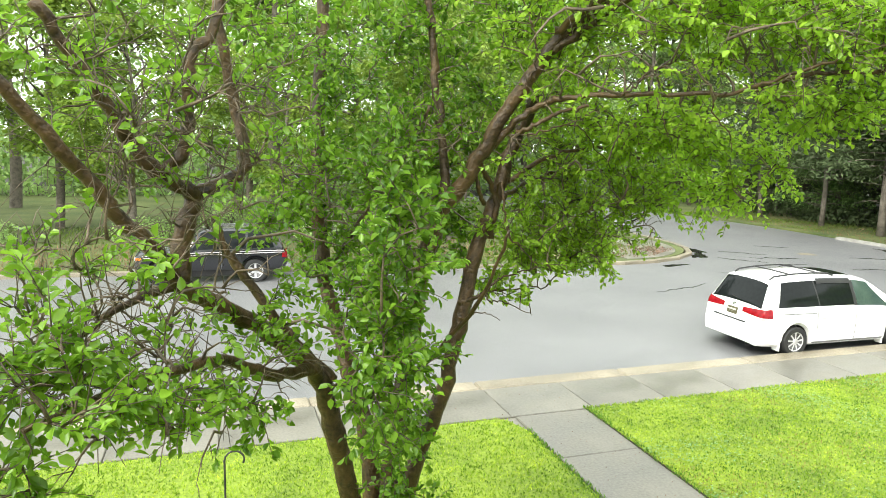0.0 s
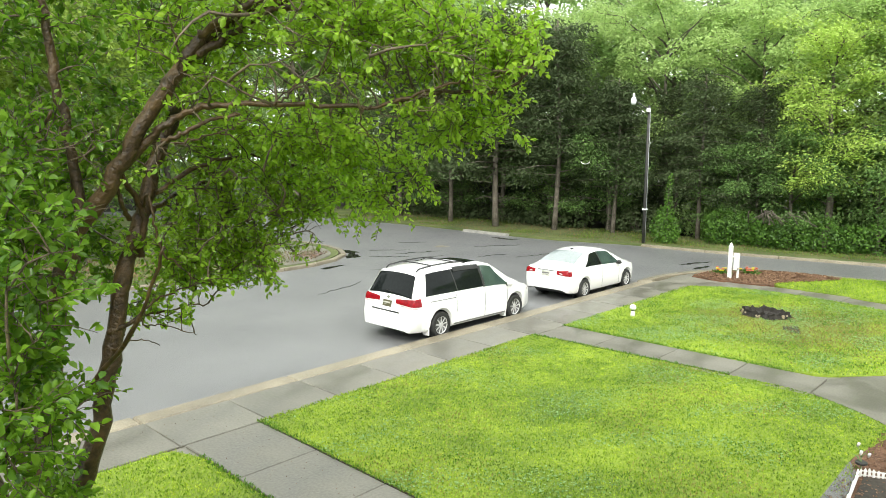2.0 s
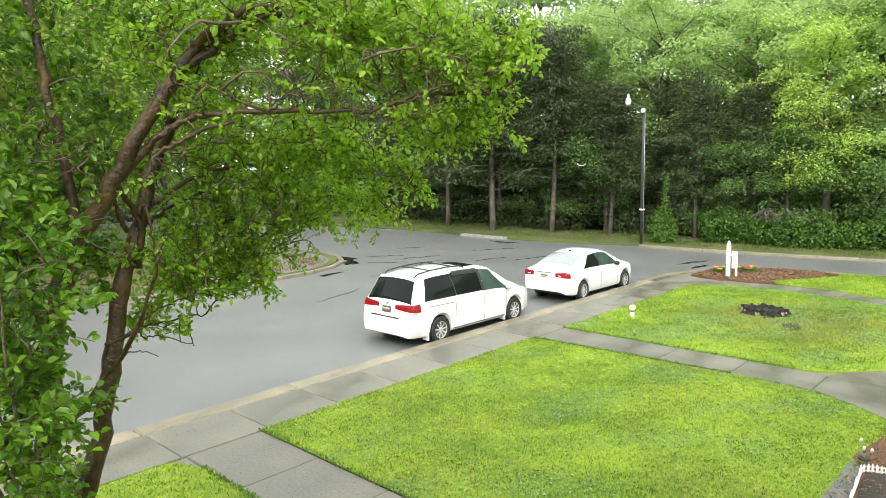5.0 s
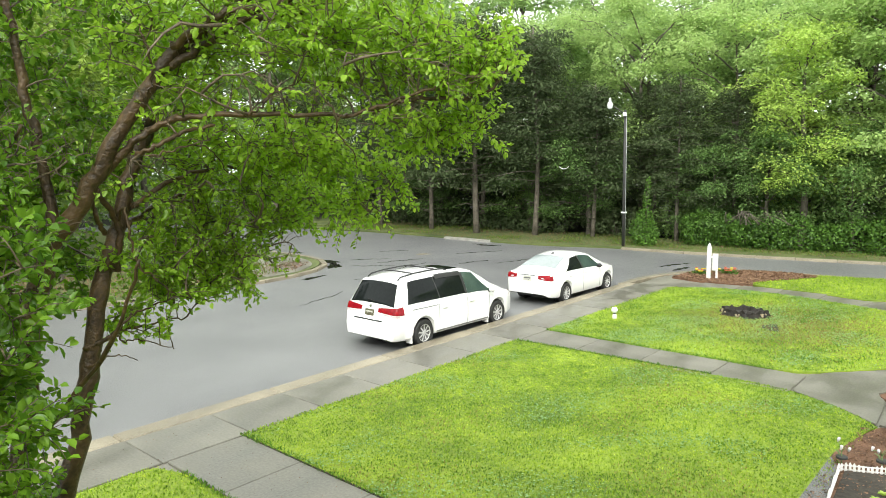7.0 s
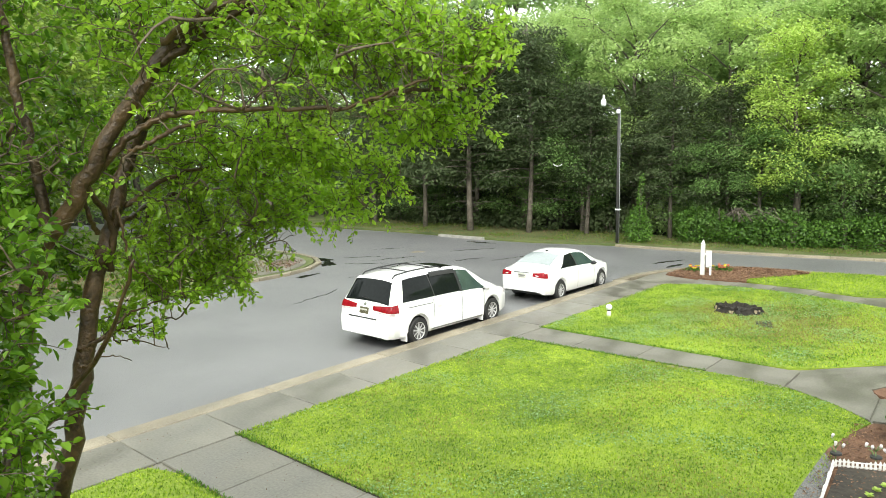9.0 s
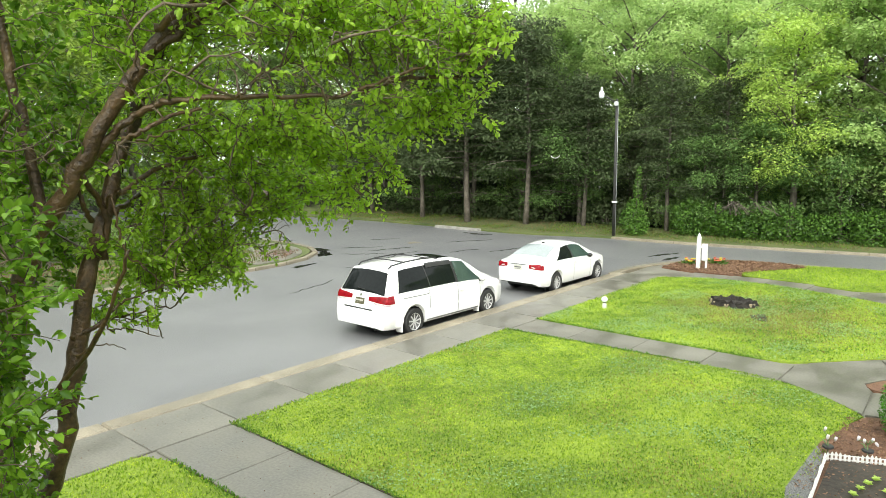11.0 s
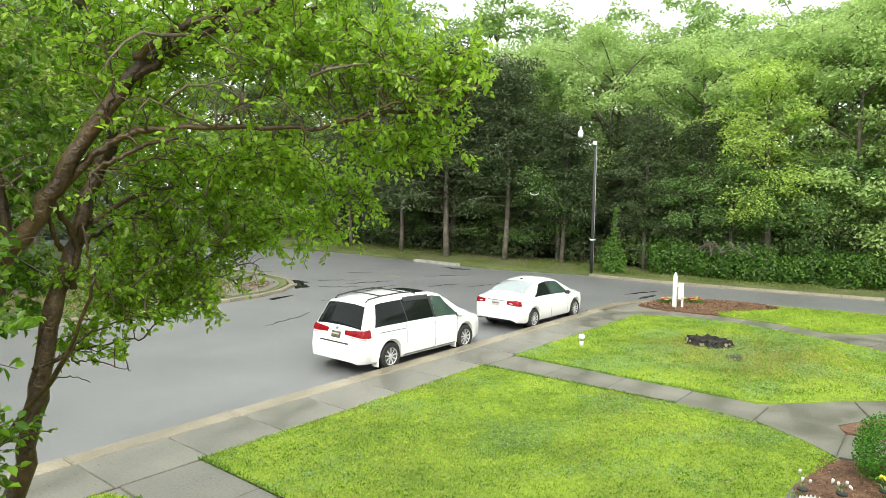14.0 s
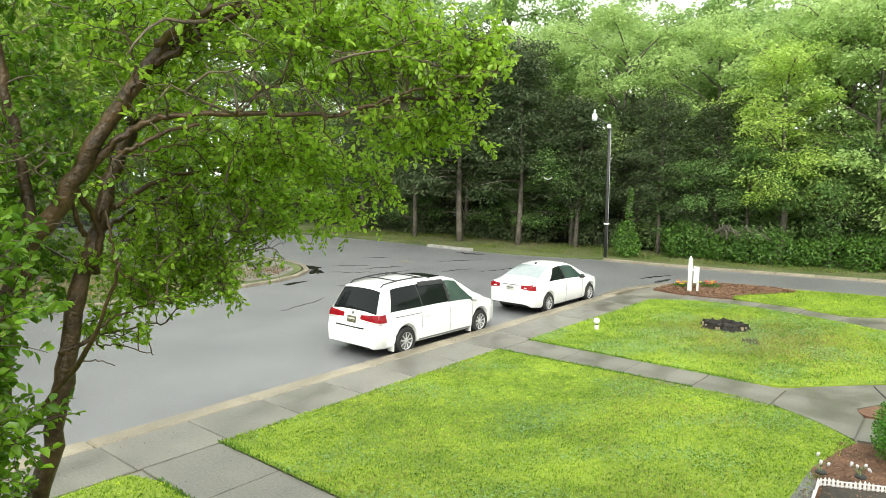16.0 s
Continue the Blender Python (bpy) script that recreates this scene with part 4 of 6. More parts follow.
def build_myrtle():
    rng = np.random.default_rng(11)
    rnd = random.Random(11)
    tree = thing("crape_myrtle", Matrix.Translation(BASE), "multi-stemmed crape myrtle with wet brown bark and fresh leaves", "tree")
    # name of the group, radius at start and end, control points
    limbs = [
        ("stem", 0.088, 0.052, [(1.43, 5.50, 0.1), (1.59, 5.52, 1.4), (1.88, 5.48, 2.3), (2.06, 5.52, 3.0), (2.21, 5.57, 3.6), (2.38, 5.61, 3.97), (2.51, 5.66, 4.4), (2.72, 5.67, 4.85), (2.90, 5.67, 5.4)]),
        ("stem", 0.105, 0.042, [(1.42, 5.53, 0.1), (1.45, 5.64, 1.35), (1.58, 5.71, 2.29), (1.72, 5.66, 3.29), (1.84, 5.52, 3.88), (2.06, 5.34, 4.31), (2.30, 5.19, 4.8), (2.57, 5.01, 5.28), (2.89, 4.72, 5.62), (3.2, 4.4, 5.95)]),
        ("stem", 0.10, 0.034, [(1.36, 5.46, 0.1), (1.02, 5.32, 1.57), (0.85, 5.25, 2.33), (0.71, 5.17, 2.73), (0.37, 5.0, 3.09), (0.06, 4.81, 3.35), (-0.22, 4.61, 3.57), (-0.34, 4.5, 3.79), (-0.54, 4.38, 4.04), (-0.70, 4.25, 4.3), (-1.0, 4.0, 4.76), (-1.22, 3.82, 5.08)]),
        ("stem", 0.095, 0.06, [(1.4, 5.6, 0.1), (1.29, 5.88, 1.76), (1.15, 6.11, 2.46), (1.02, 6.33, 3.02), (0.95, 6.45, 3.6), (0.94, 6.55, 4.51), (1.0, 6.64, 5.51), (1.06, 6.63, 6.42)]),
        ("right_upper", 0.038, 0.009, [(2.10, 5.33, 4.38), (2.33, 5.18, 4.66), (2.51, 5.04, 4.83), (2.72, 4.82, 4.9), (3.16, 4.42, 4.91), (3.53, 4.01, 4.91), (3.72, 3.7, 5.02), (3.87, 3.41, 5.1)]),
        ("right_upper", 0.022, 0.008, [(3.62, 3.92, 4.93), (4.0, 3.77, 5.04), (4.26, 3.47, 5.05), (4.4, 3.3, 5.15), (4.47, 3.21, 5.36)]),
        ("right_upper", 0.036, 0.02, [(2.59, 5.0, 5.26), (2.77, 4.79, 5.42), (2.96, 4.56, 5.6), (3.28, 4.22, 5.8)]),
        ("right_upper", 0.03, 0.012, [(2.9, 4.72, 5.62), (3.31, 4.47, 5.67), (3.47, 4.22, 5.75), (3.63, 3.96, 5.84), (3.85, 3.6, 5.95)]),
        ("right_upper", 0.022, 0.012, [(2.3, 4.98, 4.6), (2.36, 4.88, 4.66), (2.49, 4.85, 4.72), (2.6, 4.85, 4.78), (2.82, 4.8, 4.83)]),
        ("right_upper", 0.012, 0.006, [(2.95, 4.55, 4.9), (2.84, 4.34, 4.89), (2.9, 4.3, 4.95), (3.02, 4.3, 5.06), (3.18, 4.28, 5.12)]),
        ("right_upper", 0.008, 0.003, [(3.5, 4.05, 4.91), (3.3, 3.9, 4.87), (3.28, 3.9, 4.76), (3.42, 3.9, 4.61), (3.46, 3.9, 4.5)]),
        ("right_upper", 0.008, 0.003, [(3.2, 4.36, 4.91), (3.02, 4.2, 4.87), (3.09, 4.2, 4.72), (3.17, 4.2, 4.56)]),
        ("right_upper", 0.034, 0.012, [(2.56, 4.9, 5.4), (2.7, 4.5, 5.57), (2.82, 4.45, 5.63), (3.07, 4.45, 5.69), (3.4, 4.42, 5.77), (3.8, 4.35, 5.86)]),
        ("right_upper", 0.012, 0.005, [(2.42, 5.04, 5.02), (2.45, 5.0, 5.24), (2.41, 5.0, 5.41), (2.36, 5.0, 5.56), (2.28, 5.0, 5.72)]),
        ("right_upper", 0.010, 0.003, [(2.4, 5.0, 4.6), (2.57, 4.9, 4.65), (2.76, 4.9, 4.68), (2.93, 4.9, 4.54), (3.12, 4.9, 4.33)]),
        ("right_lower", 0.03, 0.02, [(2.33, 5.54, 3.69), (2.36, 5.52, 4.05), (2.21, 5.45, 4.28), (2.17, 5.42, 4.42)]),
        ("right_lower", 0.018, 0.006, [(2.13, 5.5, 3.09), (2.30, 5.63, 3.17), (2.62, 5.72, 3.17), (3.0, 5.75, 3.17)]),
        ("right_lower", 0.028, 0.008, [(2.46, 5.58, 4.05), (2.76, 5.87, 4.15), (3.24, 6.08, 4.25), (3.71, 6.16, 4.28), (4.24, 6.17, 4.17), (4.7, 6.06, 4.06)]),
        ("right_lower", 0.025, 0.008, [(2.5, 5.6, 4.2), (2.9, 5.6, 4.4), (3.4, 5.65, 4.5), (4.0, 5.7, 4.4), (4.5, 5.75, 4.2)]),
        ("left", 0.075, 0.035, [(-0.23, 4.61, 3.59), (-0.18, 4.71, 3.94), (-0.12, 4.76, 4.14), (-0.33, 4.6, 4.3), (-0.51, 4.48, 4.57), (-0.67, 4.36, 4.9), (-0.88, 4.22, 5.23)]),
        ("left", 0.05, 0.035, [(-0.12, 4.76, 4.14), (0.08, 4.91, 4.23), (0.22, 5.01, 4.34), (0.17, 5.11, 4.7), (0.11, 5.11, 5.09), (0.06, 5.11, 5.6)]),
        ("left", 0.05, 0.03, [(-0.33, 4.6, 4.3), (-0.16, 4.61, 4.45), (-0.12, 4.61, 4.78), (-0.10, 4.61, 5.04), (0.05, 4.71, 5.22), (0.11, 4.71, 5.6)]),
        ("left", 0.035, 0.01, [(-0.23, 4.61, 3.56), (-0.47, 4.39, 3.54), (-0.70, 4.05, 3.43), (-0.88, 3.71, 3.39), (-1.1, 3.33, 3.42)]),
        ("left", 0.06, 0.012, [(0.73, 5.16, 2.75), (0.39, 4.7, 2.87), (0.04, 4.21, 3.15), (-0.3, 3.7, 3.27), (-0.58, 3.26, 3.29), (-0.75, 2.95, 3.32)]),
        ("left", 0.055, 0.025, [(0.87, 5.24, 2.6), (0.52, 5.29, 3.0), (0.21, 5.31, 3.47), (0.07, 5.31, 3.69), (0.0, 5.31, 3.95)]),
        ("right_lower", 0.022, 0.01, [(2.24, 5.5, 4.0), (2.13, 5.38, 4.17), (2.11, 5.35, 4.3), (2.13, 5.33, 4.42), (2.2, 5.3, 4.55)]),
        ("right_lower", 0.014, 0.004, [(2.36, 5.5, 4.1), (2.34, 5.35, 4.2), (2.35, 5.3, 3.94), (2.39, 5.3, 3.76), (2.51, 5.3, 3.63), (2.64, 5.3, 3.51), (2.82, 5.3, 3.42)]),
        ("right_lower", 0.024, 0.005, [(2.03, 5.5, 3.12), (2.15, 5.46, 3.17), (2.26, 5.45, 3.22), (2.36, 5.45, 3.32), (2.5, 5.45, 3.37), (2.7, 5.48, 3.4)]),
        ("right_lower", 0.009, 0.003, [(2.24, 5.45, 3.21), (2.29, 5.4, 3.14), (2.39, 5.4, 3.15), (2.56, 5.4, 3.06), (2.7, 5.4, 3.0)]),
        ("right_lower", 0.009, 0.003, [(2.02, 5.48, 2.96), (2.12, 5.4, 3.05), (2.24, 5.4, 3.04), (2.38, 5.4, 2.97)]),
        ("centre", 0.045, 0.03, [(1.89, 5.51, 3.95), (1.89, 5.61, 4.44), (1.84, 5.68, 4.92), (1.81, 5.74, 5.44), (1.73, 5.77, 6.0)]),
        ("centre", 0.03, 0.01, [(1.6, 5.7, 2.4), (1.85, 5.2, 2.9), (2.0, 4.8, 3.4), (2.05, 4.5, 3.9)]),
        ("centre", 0.03, 0.01, [(1.0, 6.4, 3.3), (1.3, 6.0, 3.9), (1.5, 5.5, 4.4), (1.6, 5.1, 4.8)]),
    ]
    blobs = {
        "right_upper": [((3.15, 4.5, 5.5), (0.75, 0.7, 0.42), 46), ((3.65, 4.1, 5.45), (0.6, 0.55, 0.38), 50), ((4.1, 3.65, 5.32), (0.45, 0.42, 0.32), 42), ((4.32, 3.42, 5.3), (0.30, 0.28, 0.3), 30), ((4.1, 4.0, 4.86), (0.45, 0.4, 0.12), 16), ((2.7, 4.9, 5.75), (0.8, 0.7, 0.45), 32), ((3.4, 3.9, 6.15), (0.9, 0.9, 0.4), 30), ((3.3, 5.0, 4.75), (0.55, 0.4, 0.14), 22), ((3.6, 4.5, 4.7), (0.4, 0.3, 0.12), 14), ((2.75, 5.3, 5.2), (0.5, 0.4, 0.35), 28), ((4.32, 4.44, 4.46), (0.25, 0.25, 0.18), 14), ((4.26, 4.77, 4.12), (0.2, 0.2, 0.1), 12), ((4.46, 4.02, 4.72), (0.25, 0.25, 0.14), 14), ((4.51, 3.65, 4.85), (0.2, 0.2, 0.1), 10), ((3.89, 4.95, 4.52), (0.3, 0.3, 0.22), 20), ((3.64, 5.26, 4.63), (0.3, 0.3, 0.22), 20), ((2.6, 5.0, 6.35), (0.9, 0.7, 0.4), 36), ((3.3, 4.7, 6.1), (0.7, 0.6, 0.35), 24), ((2.5, 5.4, 5.5), (0.5, 0.5, 0.4), 22)],
        "right_lower": [((2.85, 5.8, 4.5), (0.45, 0.45, 0.4), 30), ((3.41, 5.75, 4.5), (0.5, 0.5, 0.33), 44), ((4.05, 5.75, 4.33), (0.45, 0.5, 0.26), 44), ((4.6, 5.74, 4.14), (0.34, 0.4, 0.15), 30), ((3.05, 5.9, 3.95), (0.45, 0.4, 0.35), 46), ((3.6, 5.82, 3.86), (0.42, 0.45, 0.3), 44), ((2.85, 5.82, 3.5), (0.36, 0.35, 0.2), 36), ((2.5, 5.72, 3.16), (0.3, 0.3, 0.1), 14), ((3.4, 5.76, 3.5), (0.3, 0.35, 0.2), 32), ((4.05, 5.84, 3.95), (0.3, 0.4, 0.2), 28), ((3.2, 6.1, 4.9), (0.7, 0.6, 0.4), 20), ((2.62, 5.42, 3.08), (0.14, 0.12, 0.05), 3), ((2.75, 5.5, 3.42), (0.25, 0.2, 0.1), 7), ((2.55, 5.6, 3.75), (0.35, 0.25, 0.3), 14)],
        "centre": [((1.95, 5.95, 4.6), (0.7, 0.4, 0.6), 46), ((1.3, 6.2, 4.6), (0.8, 0.5, 0.7), 52), ((1.2, 6.4, 5.6), (1.0, 0.7, 0.7), 46), ((2.2, 5.8, 5.6), (0.8, 0.5, 0.6), 42), ((0.85, 6.3, 3.7), (0.6, 0.4, 0.5), 40), ((1.85, 6.0, 3.7), (0.5, 0.35, 0.4), 40), ((1.4, 5.15, 2.1), (0.22, 0.2, 0.3), 12), ((1.48, 5.1, 1.55), (0.18, 0.18, 0.25), 10), ((1.5, 5.3, 2.8), (0.2, 0.2, 0.28), 10), ((1.3, 5.5, 3.2), (0.4, 0.35, 0.4), 24), ((1.35, 5.1, 4.3), (0.45, 0.35, 0.5), 26), ((1.18, 4.40, 3.52), (0.16, 0.2, 0.3), 4), ((1.1, 4.33, 3.09), (0.16, 0.2, 0.3), 4), ((0.98, 4.18, 2.83), (0.16, 0.2, 0.25), 6), ((0.95, 4.30, 3.46), (0.18, 0.22, 0.4), 6), ((1.07, 3.99, 3.9), (0.16, 0.16, 0.26), 9), ((1.0, 3.82, 3.55), (0.15, 0.16, 0.26), 9), ((1.06, 3.88, 3.28), (0.15, 0.16, 0.22), 8), ((0.9, 3.8, 3.0), (0.15, 0.16, 0.26), 7), ((1.2, 3.96, 4.05), (0.13, 0.14, 0.13), 6), ((1.22, 4.6, 2.4), (0.3, 0.22, 0.35), 5), ((1.35, 4.6, 3.05), (0.26, 0.22, 0.35), 5)],
        "left": [((-0.76, 3.2, 3.58), (0.22, 0.2, 0.16), 8), ((-0.5, 3.15, 3.35), (0.25, 0.2, 0.14), 9), ((-0.16, 3.5, 3.12), (0.25, 0.22, 0.14), 9), ((-0.2, 5.0, 4.7), (0.75, 0.35, 0.5), 9), ((-0.85, 4.5, 4.6), (0.7, 0.4, 0.5), 10), ((-0.75, 3.7, 3.75), (0.5, 0.45, 0.33), 10), ((-0.65, 3.05, 3.42), (0.4, 0.35, 0.2), 11), ((-0.25, 3.9, 3.15), (0.4, 0.45, 0.16), 11), ((0.05, 4.0, 2.93), (0.35, 0.35, 0.16), 9), ((0.4, 4.9, 3.2), (0.4, 0.3, 0.28), 14), ((-0.95, 3.0, 3.1), (0.35, 0.3, 0.25), 11), ((0.2, 5.4, 5.1), (0.7, 0.3, 0.5), 15), ((-0.65, 4.7, 5.4), (0.8, 0.4, 0.4), 15), ((0.6, 4.9, 5.7), (0.8, 0.5, 0.4), 24), ((0.6, 5.8, 4.3), (0.5, 0.3, 0.5), 18)],
    }
    naked = {
        "left": [((-0.5, 4.0, 3.6), (0.6, 0.6, 0.4), 70), ((-0.8, 3.5, 3.3), (0.5, 0.5, 0.3), 50), ((-0.2, 4.5, 4.3), (0.6, 0.4, 0.5), 80), ((0.1, 4.4, 2.9), (0.5, 0.5, 0.3), 30), ((-0.6, 4.3, 4.9), (0.6, 0.5, 0.5), 40), ((0.3, 5.0, 4.6), (0.5, 0.4, 0.6), 30)],
        "right_upper": [((3.2, 4.3, 5.2), (0.7, 0.6, 0.35), 46), ((3.9, 3.7, 5.1), (0.45, 0.45, 0.25), 26), ((2.6, 5.0, 4.9), (0.4, 0.4, 0.4), 16)],
        "right_lower": [((3.0, 5.5, 4.1), (0.5, 0.4, 0.5), 44), ((3.6, 5.6, 3.9), (0.5, 0.4, 0.4), 24)],
        "centre": [((1.6, 5.4, 4.4), (0.5, 0.4, 0.6), 30), ((1.2, 5.5, 3.6), (0.5, 0.4, 0.6), 24)],
    }
    tubes = {g: [] for g in ("stem", "left", "centre", "right_upper", "right_lower")}
    stems = []
    nodes, owner = [], []
    for g, r0, r1, pts in limbs:
        line = smooth_line(fork(pts), 6)
        if len(line) > 3:
            line = [p + Vector((rnd.gauss(0, 0.008), rnd.gauss(0, 0.008), rnd.gauss(0, 0.008))) if 0 < i < len(line) - 1 else p for i, p in enumerate(line)]
        n = len(line)
        radii = [(r0 + (r1 - r0) * (i / (n - 1)) ** 0.7) * (1 + 0.12 * math.sin(i * 1.1 + r0 * 90) * rnd.random()) * (1.25 if g == "stem" and i < 2 else 1) for i in range(n)]
        t = tube_arrays(line, radii, 10)
        (stems if g == "stem" else tubes[g]).append(t)
        for i, p in enumerate(line):
            if p.z > 1.0 and (i % 2 == 0):
                nodes.append(p)
                owner.append(g)
    nodes = [np.array(p) for p in nodes]
    leaf_size = {"left": 0.066, "centre": 0.062, "right_upper": 0.052, "right_lower": 0.054}
    leaf = {g: [] for g in blobs}
    twig_tubes = {g: [] for g in blobs}
    for g in blobs:
        own = [p for p, o in zip(nodes, owner) if o in (g, "stem")]
        targets = []
        for c, r, k in blobs[g]:
            for i in range(int(k * {"left": 0.72, "right_lower": 0.85}.get(g, 1))):
                v = rng.normal(size=3)
                v = v / np.linalg.norm(v) * rng.uniform(0.15, 1.0) ** 0.5
                targets.append(np.array(c) - np.array(BASE) + v * np.array(r))
        rng.shuffle(targets)
        bare = len(targets)
        for c, r, k in naked.get(g, ()):
            targets += [np.array(c) - np.array(BASE) + rng.normal(size=3) * 0.6 * np.array(r) for i in range(k)]
        for i, target in enumerate(targets):
            pool = np.array(own)
            off = target - pool
            cost = np.linalg.norm(off, axis=1) + 0.6 * np.maximum(0, -off[:, 2])
            k = int(np.argmin(cost))
            start = pool[k]
            span = np.linalg.norm(target - start)
            if span < 0.12:
                target = start + (target - start) / max(span, 1e-3) * 0.2
                span = 0.2
            side = rng.normal(size=3) * 0.12 * span
            line = [start + (target - start) * f + side * math.sin(math.pi * f) + np.array((0, 0, 0.10 * span * math.sin(math.pi * f))) + rng.normal(size=3) * 0.02 * span * (0 < f < 1) for f in (0, 0.2, 0.4, 0.6, 0.8, 1.0)]
            thick = min(0.013, 0.0042 + 0.008 * span) * rng.uniform(0.8, 1.25) * (1.0 if i < bare else 1.5)
            twig_tubes[g].append(tube_arrays(line, [thick, thick * 0.9, thick * 0.75, thick * 0.6, thick * 0.45, 0.0022], 4))
            own += line[2:5]
            # leaves sit in rows along the outer part and on short side shoots
            shoots = [line[2:]]
            for s in range(3 if g == "right_lower" else 4):
                a = line[2 + s % 4]
                d = (target - start) / span + rng.normal(size=3) * 0.8 + np.array((0, 0, 0.1))
                d /= np.linalg.norm(d)
                b = a + d * rng.uniform(0.12, 0.30)
                shoots.append([a, (a + b) / 2 + np.array((0, 0, 0.02)), b])
                twig_tubes[g].append(tube_arrays(shoots[-1], [0.004, 0.003, 0.0016], 3))
            for sh in (shoots if i < bare else shoots[-1:] if i % 3 == 0 or g != "left" else ()):
                a, b = np.array(sh[0]), np.array(sh[-1])
                d = (b - a) / (np.linalg.norm(b - a) + 1e-6)
                m = int(np.linalg.norm(b - a) / (leaf_size[g] * 0.62)) + 3
                for j in range(m):
                    f = (j + 0.5) / m
                    at = a + (b - a) * f
                    out = np.cross(d, rng.normal(size=3))
                    out /= np.linalg.norm(out) + 1e-6
                    way = out + d * 0.7 + np.array((0, 0, 0.1))
                    way /= np.linalg.norm(way)
                    size = rng.uniform(0.7, 1.3) * leaf_size[g]
                    nrm = np.array((0, 0, 1.0)) + rng.normal(size=3) * 0.55
                    leaf[g].append((at + way * size * 0.55, way + np.array((0, 0, -0.15)), nrm, size))
    for k, t in enumerate(stems):
        ob = new("stem", tubes_mesh("stem", [t], MYRTLE_BARK))
        ob.parent = tree
    pivots = {"right_upper": (2.10, 5.33, 4.38), "right_lower": (2.36, 5.52, 3.7), "centre": (1.6, 5.7, 2.4), "left": (0.7, 5.17, 2.7)}
    out = {}
    for g, piv in pivots.items():
        p = Vector(piv) - BASE
        shapes = [([v - p for v in vs], f) for vs, f in tubes[g]]
        limb = new("limb", tubes_mesh("limb", shapes[:1], MYRTLE_BARK))
        limb.parent = tree
        limb.location = p
        for shape in shapes[1:]:
            new("branch", tubes_mesh("branch", [shape], MYRTLE_BARK)).parent = limb
        tw = new("twig_spray", tubes_mesh("twig_spray", [([v - p for v in vs], f) for vs, f in twig_tubes[g]], MYRTLE_TWIG))
        tw.parent = limb
        c, way, nrm, size = (np.array(v) for v in zip(*leaf[g]))
        fo = new("foliage", leaves_mesh("foliage", MYRTLE_LIT if "right" in g else MYRTLE_LEAF, c - np.array(p), way, nrm, size, size * 0.64, folded=True))
        fo.parent = limb
        tagged(fo, "small glossy fresh green leaves")
        out[g] = (limb, p)
    return out


MYRTLE = build_myrtle()


# ---- woods, hedge and shrubs ----
# light and mid leaves: rain haze is put into their pale, bluish colour
LEAF_LIGHT_HAZE = leaf_material("light_hazy_leaf", (0.30, 0.44, 0.14), (0.56, 0.72, 0.28), 0.5, 0.55, 0.15)
LEAF_MID_HAZE = leaf_material("mid_hazy_leaf", (0.23, 0.36, 0.125), (0.44, 0.60, 0.22), 0.48, 0.55, 0.15)
LEAF_ROADSIDE = leaf_material("roadside_leaf", (0.09, 0.16, 0.022), (0.30, 0.42, 0.06), 0.42, 0.5)
# the cedars' own dark foliage; undergrowth and thicket borrow it as painted shade
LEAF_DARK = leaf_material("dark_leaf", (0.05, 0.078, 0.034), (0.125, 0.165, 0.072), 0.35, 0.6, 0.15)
LEAF_BRIGHT = leaf_material("yellow_green_leaf", (0.33, 0.49, 0.09), (0.62, 0.78, 0.20), 0.45, 0.5)
# darkened leaf: shade low in the woods is painted into the colour
LEAF_UNDER_SHADE = leaf_material("understorey_shade_leaf", (0.075, 0.15, 0.045), (0.25, 0.40, 0.12), 0.4, 0.55, 0.15)
LEAF_HEDGE = leaf_material("hedge_leaf", (0.018, 0.055, 0.012), (0.14, 0.28, 0.04), 0.3, 0.4)
LEAF_BOX = leaf_material("clipped_shrub_leaf", (0.013, 0.065, 0.006), (0.10, 0.28, 0.02), 0.25, 0.4)


def crown_of(ends, rng, per, size, spread, flat_by=0.45, droop=0.25):
    """Leaves in flattened drooping sprays round branch ends."""
    c, way, nrm = [], [], []
    for e, r in ends:
        n = int(per * r * r / 0.5)
        a = rng.uniform(0, 2 * math.pi, n)
        d = np.sqrt(rng.uniform(0, 1, n)) * r * spread
        x, y = d * np.cos(a), d * np.sin(a)
        z = rng.normal(size=n) * r * flat_by * 0.5 - droop * d * d / max(r, 0.2)
        c.append(np.stack([x, y, z], 1) + e)
        way.append(np.stack([np.cos(a), np.sin(a), -0.35 + 0.3 * rng.normal(size=n)], 1) + rng.normal(size=(n, 3)) * 0.35)
        nrm.append(rng.normal(size=(n, 3)) * 0.5 + (0, 0, 1))
    c, way, nrm = np.concatenate(c), np.concatenate(way), np.concatenate(nrm)
    s = rng.uniform(0.65, 1.35, len(c)) * size
    return c, way, nrm, s


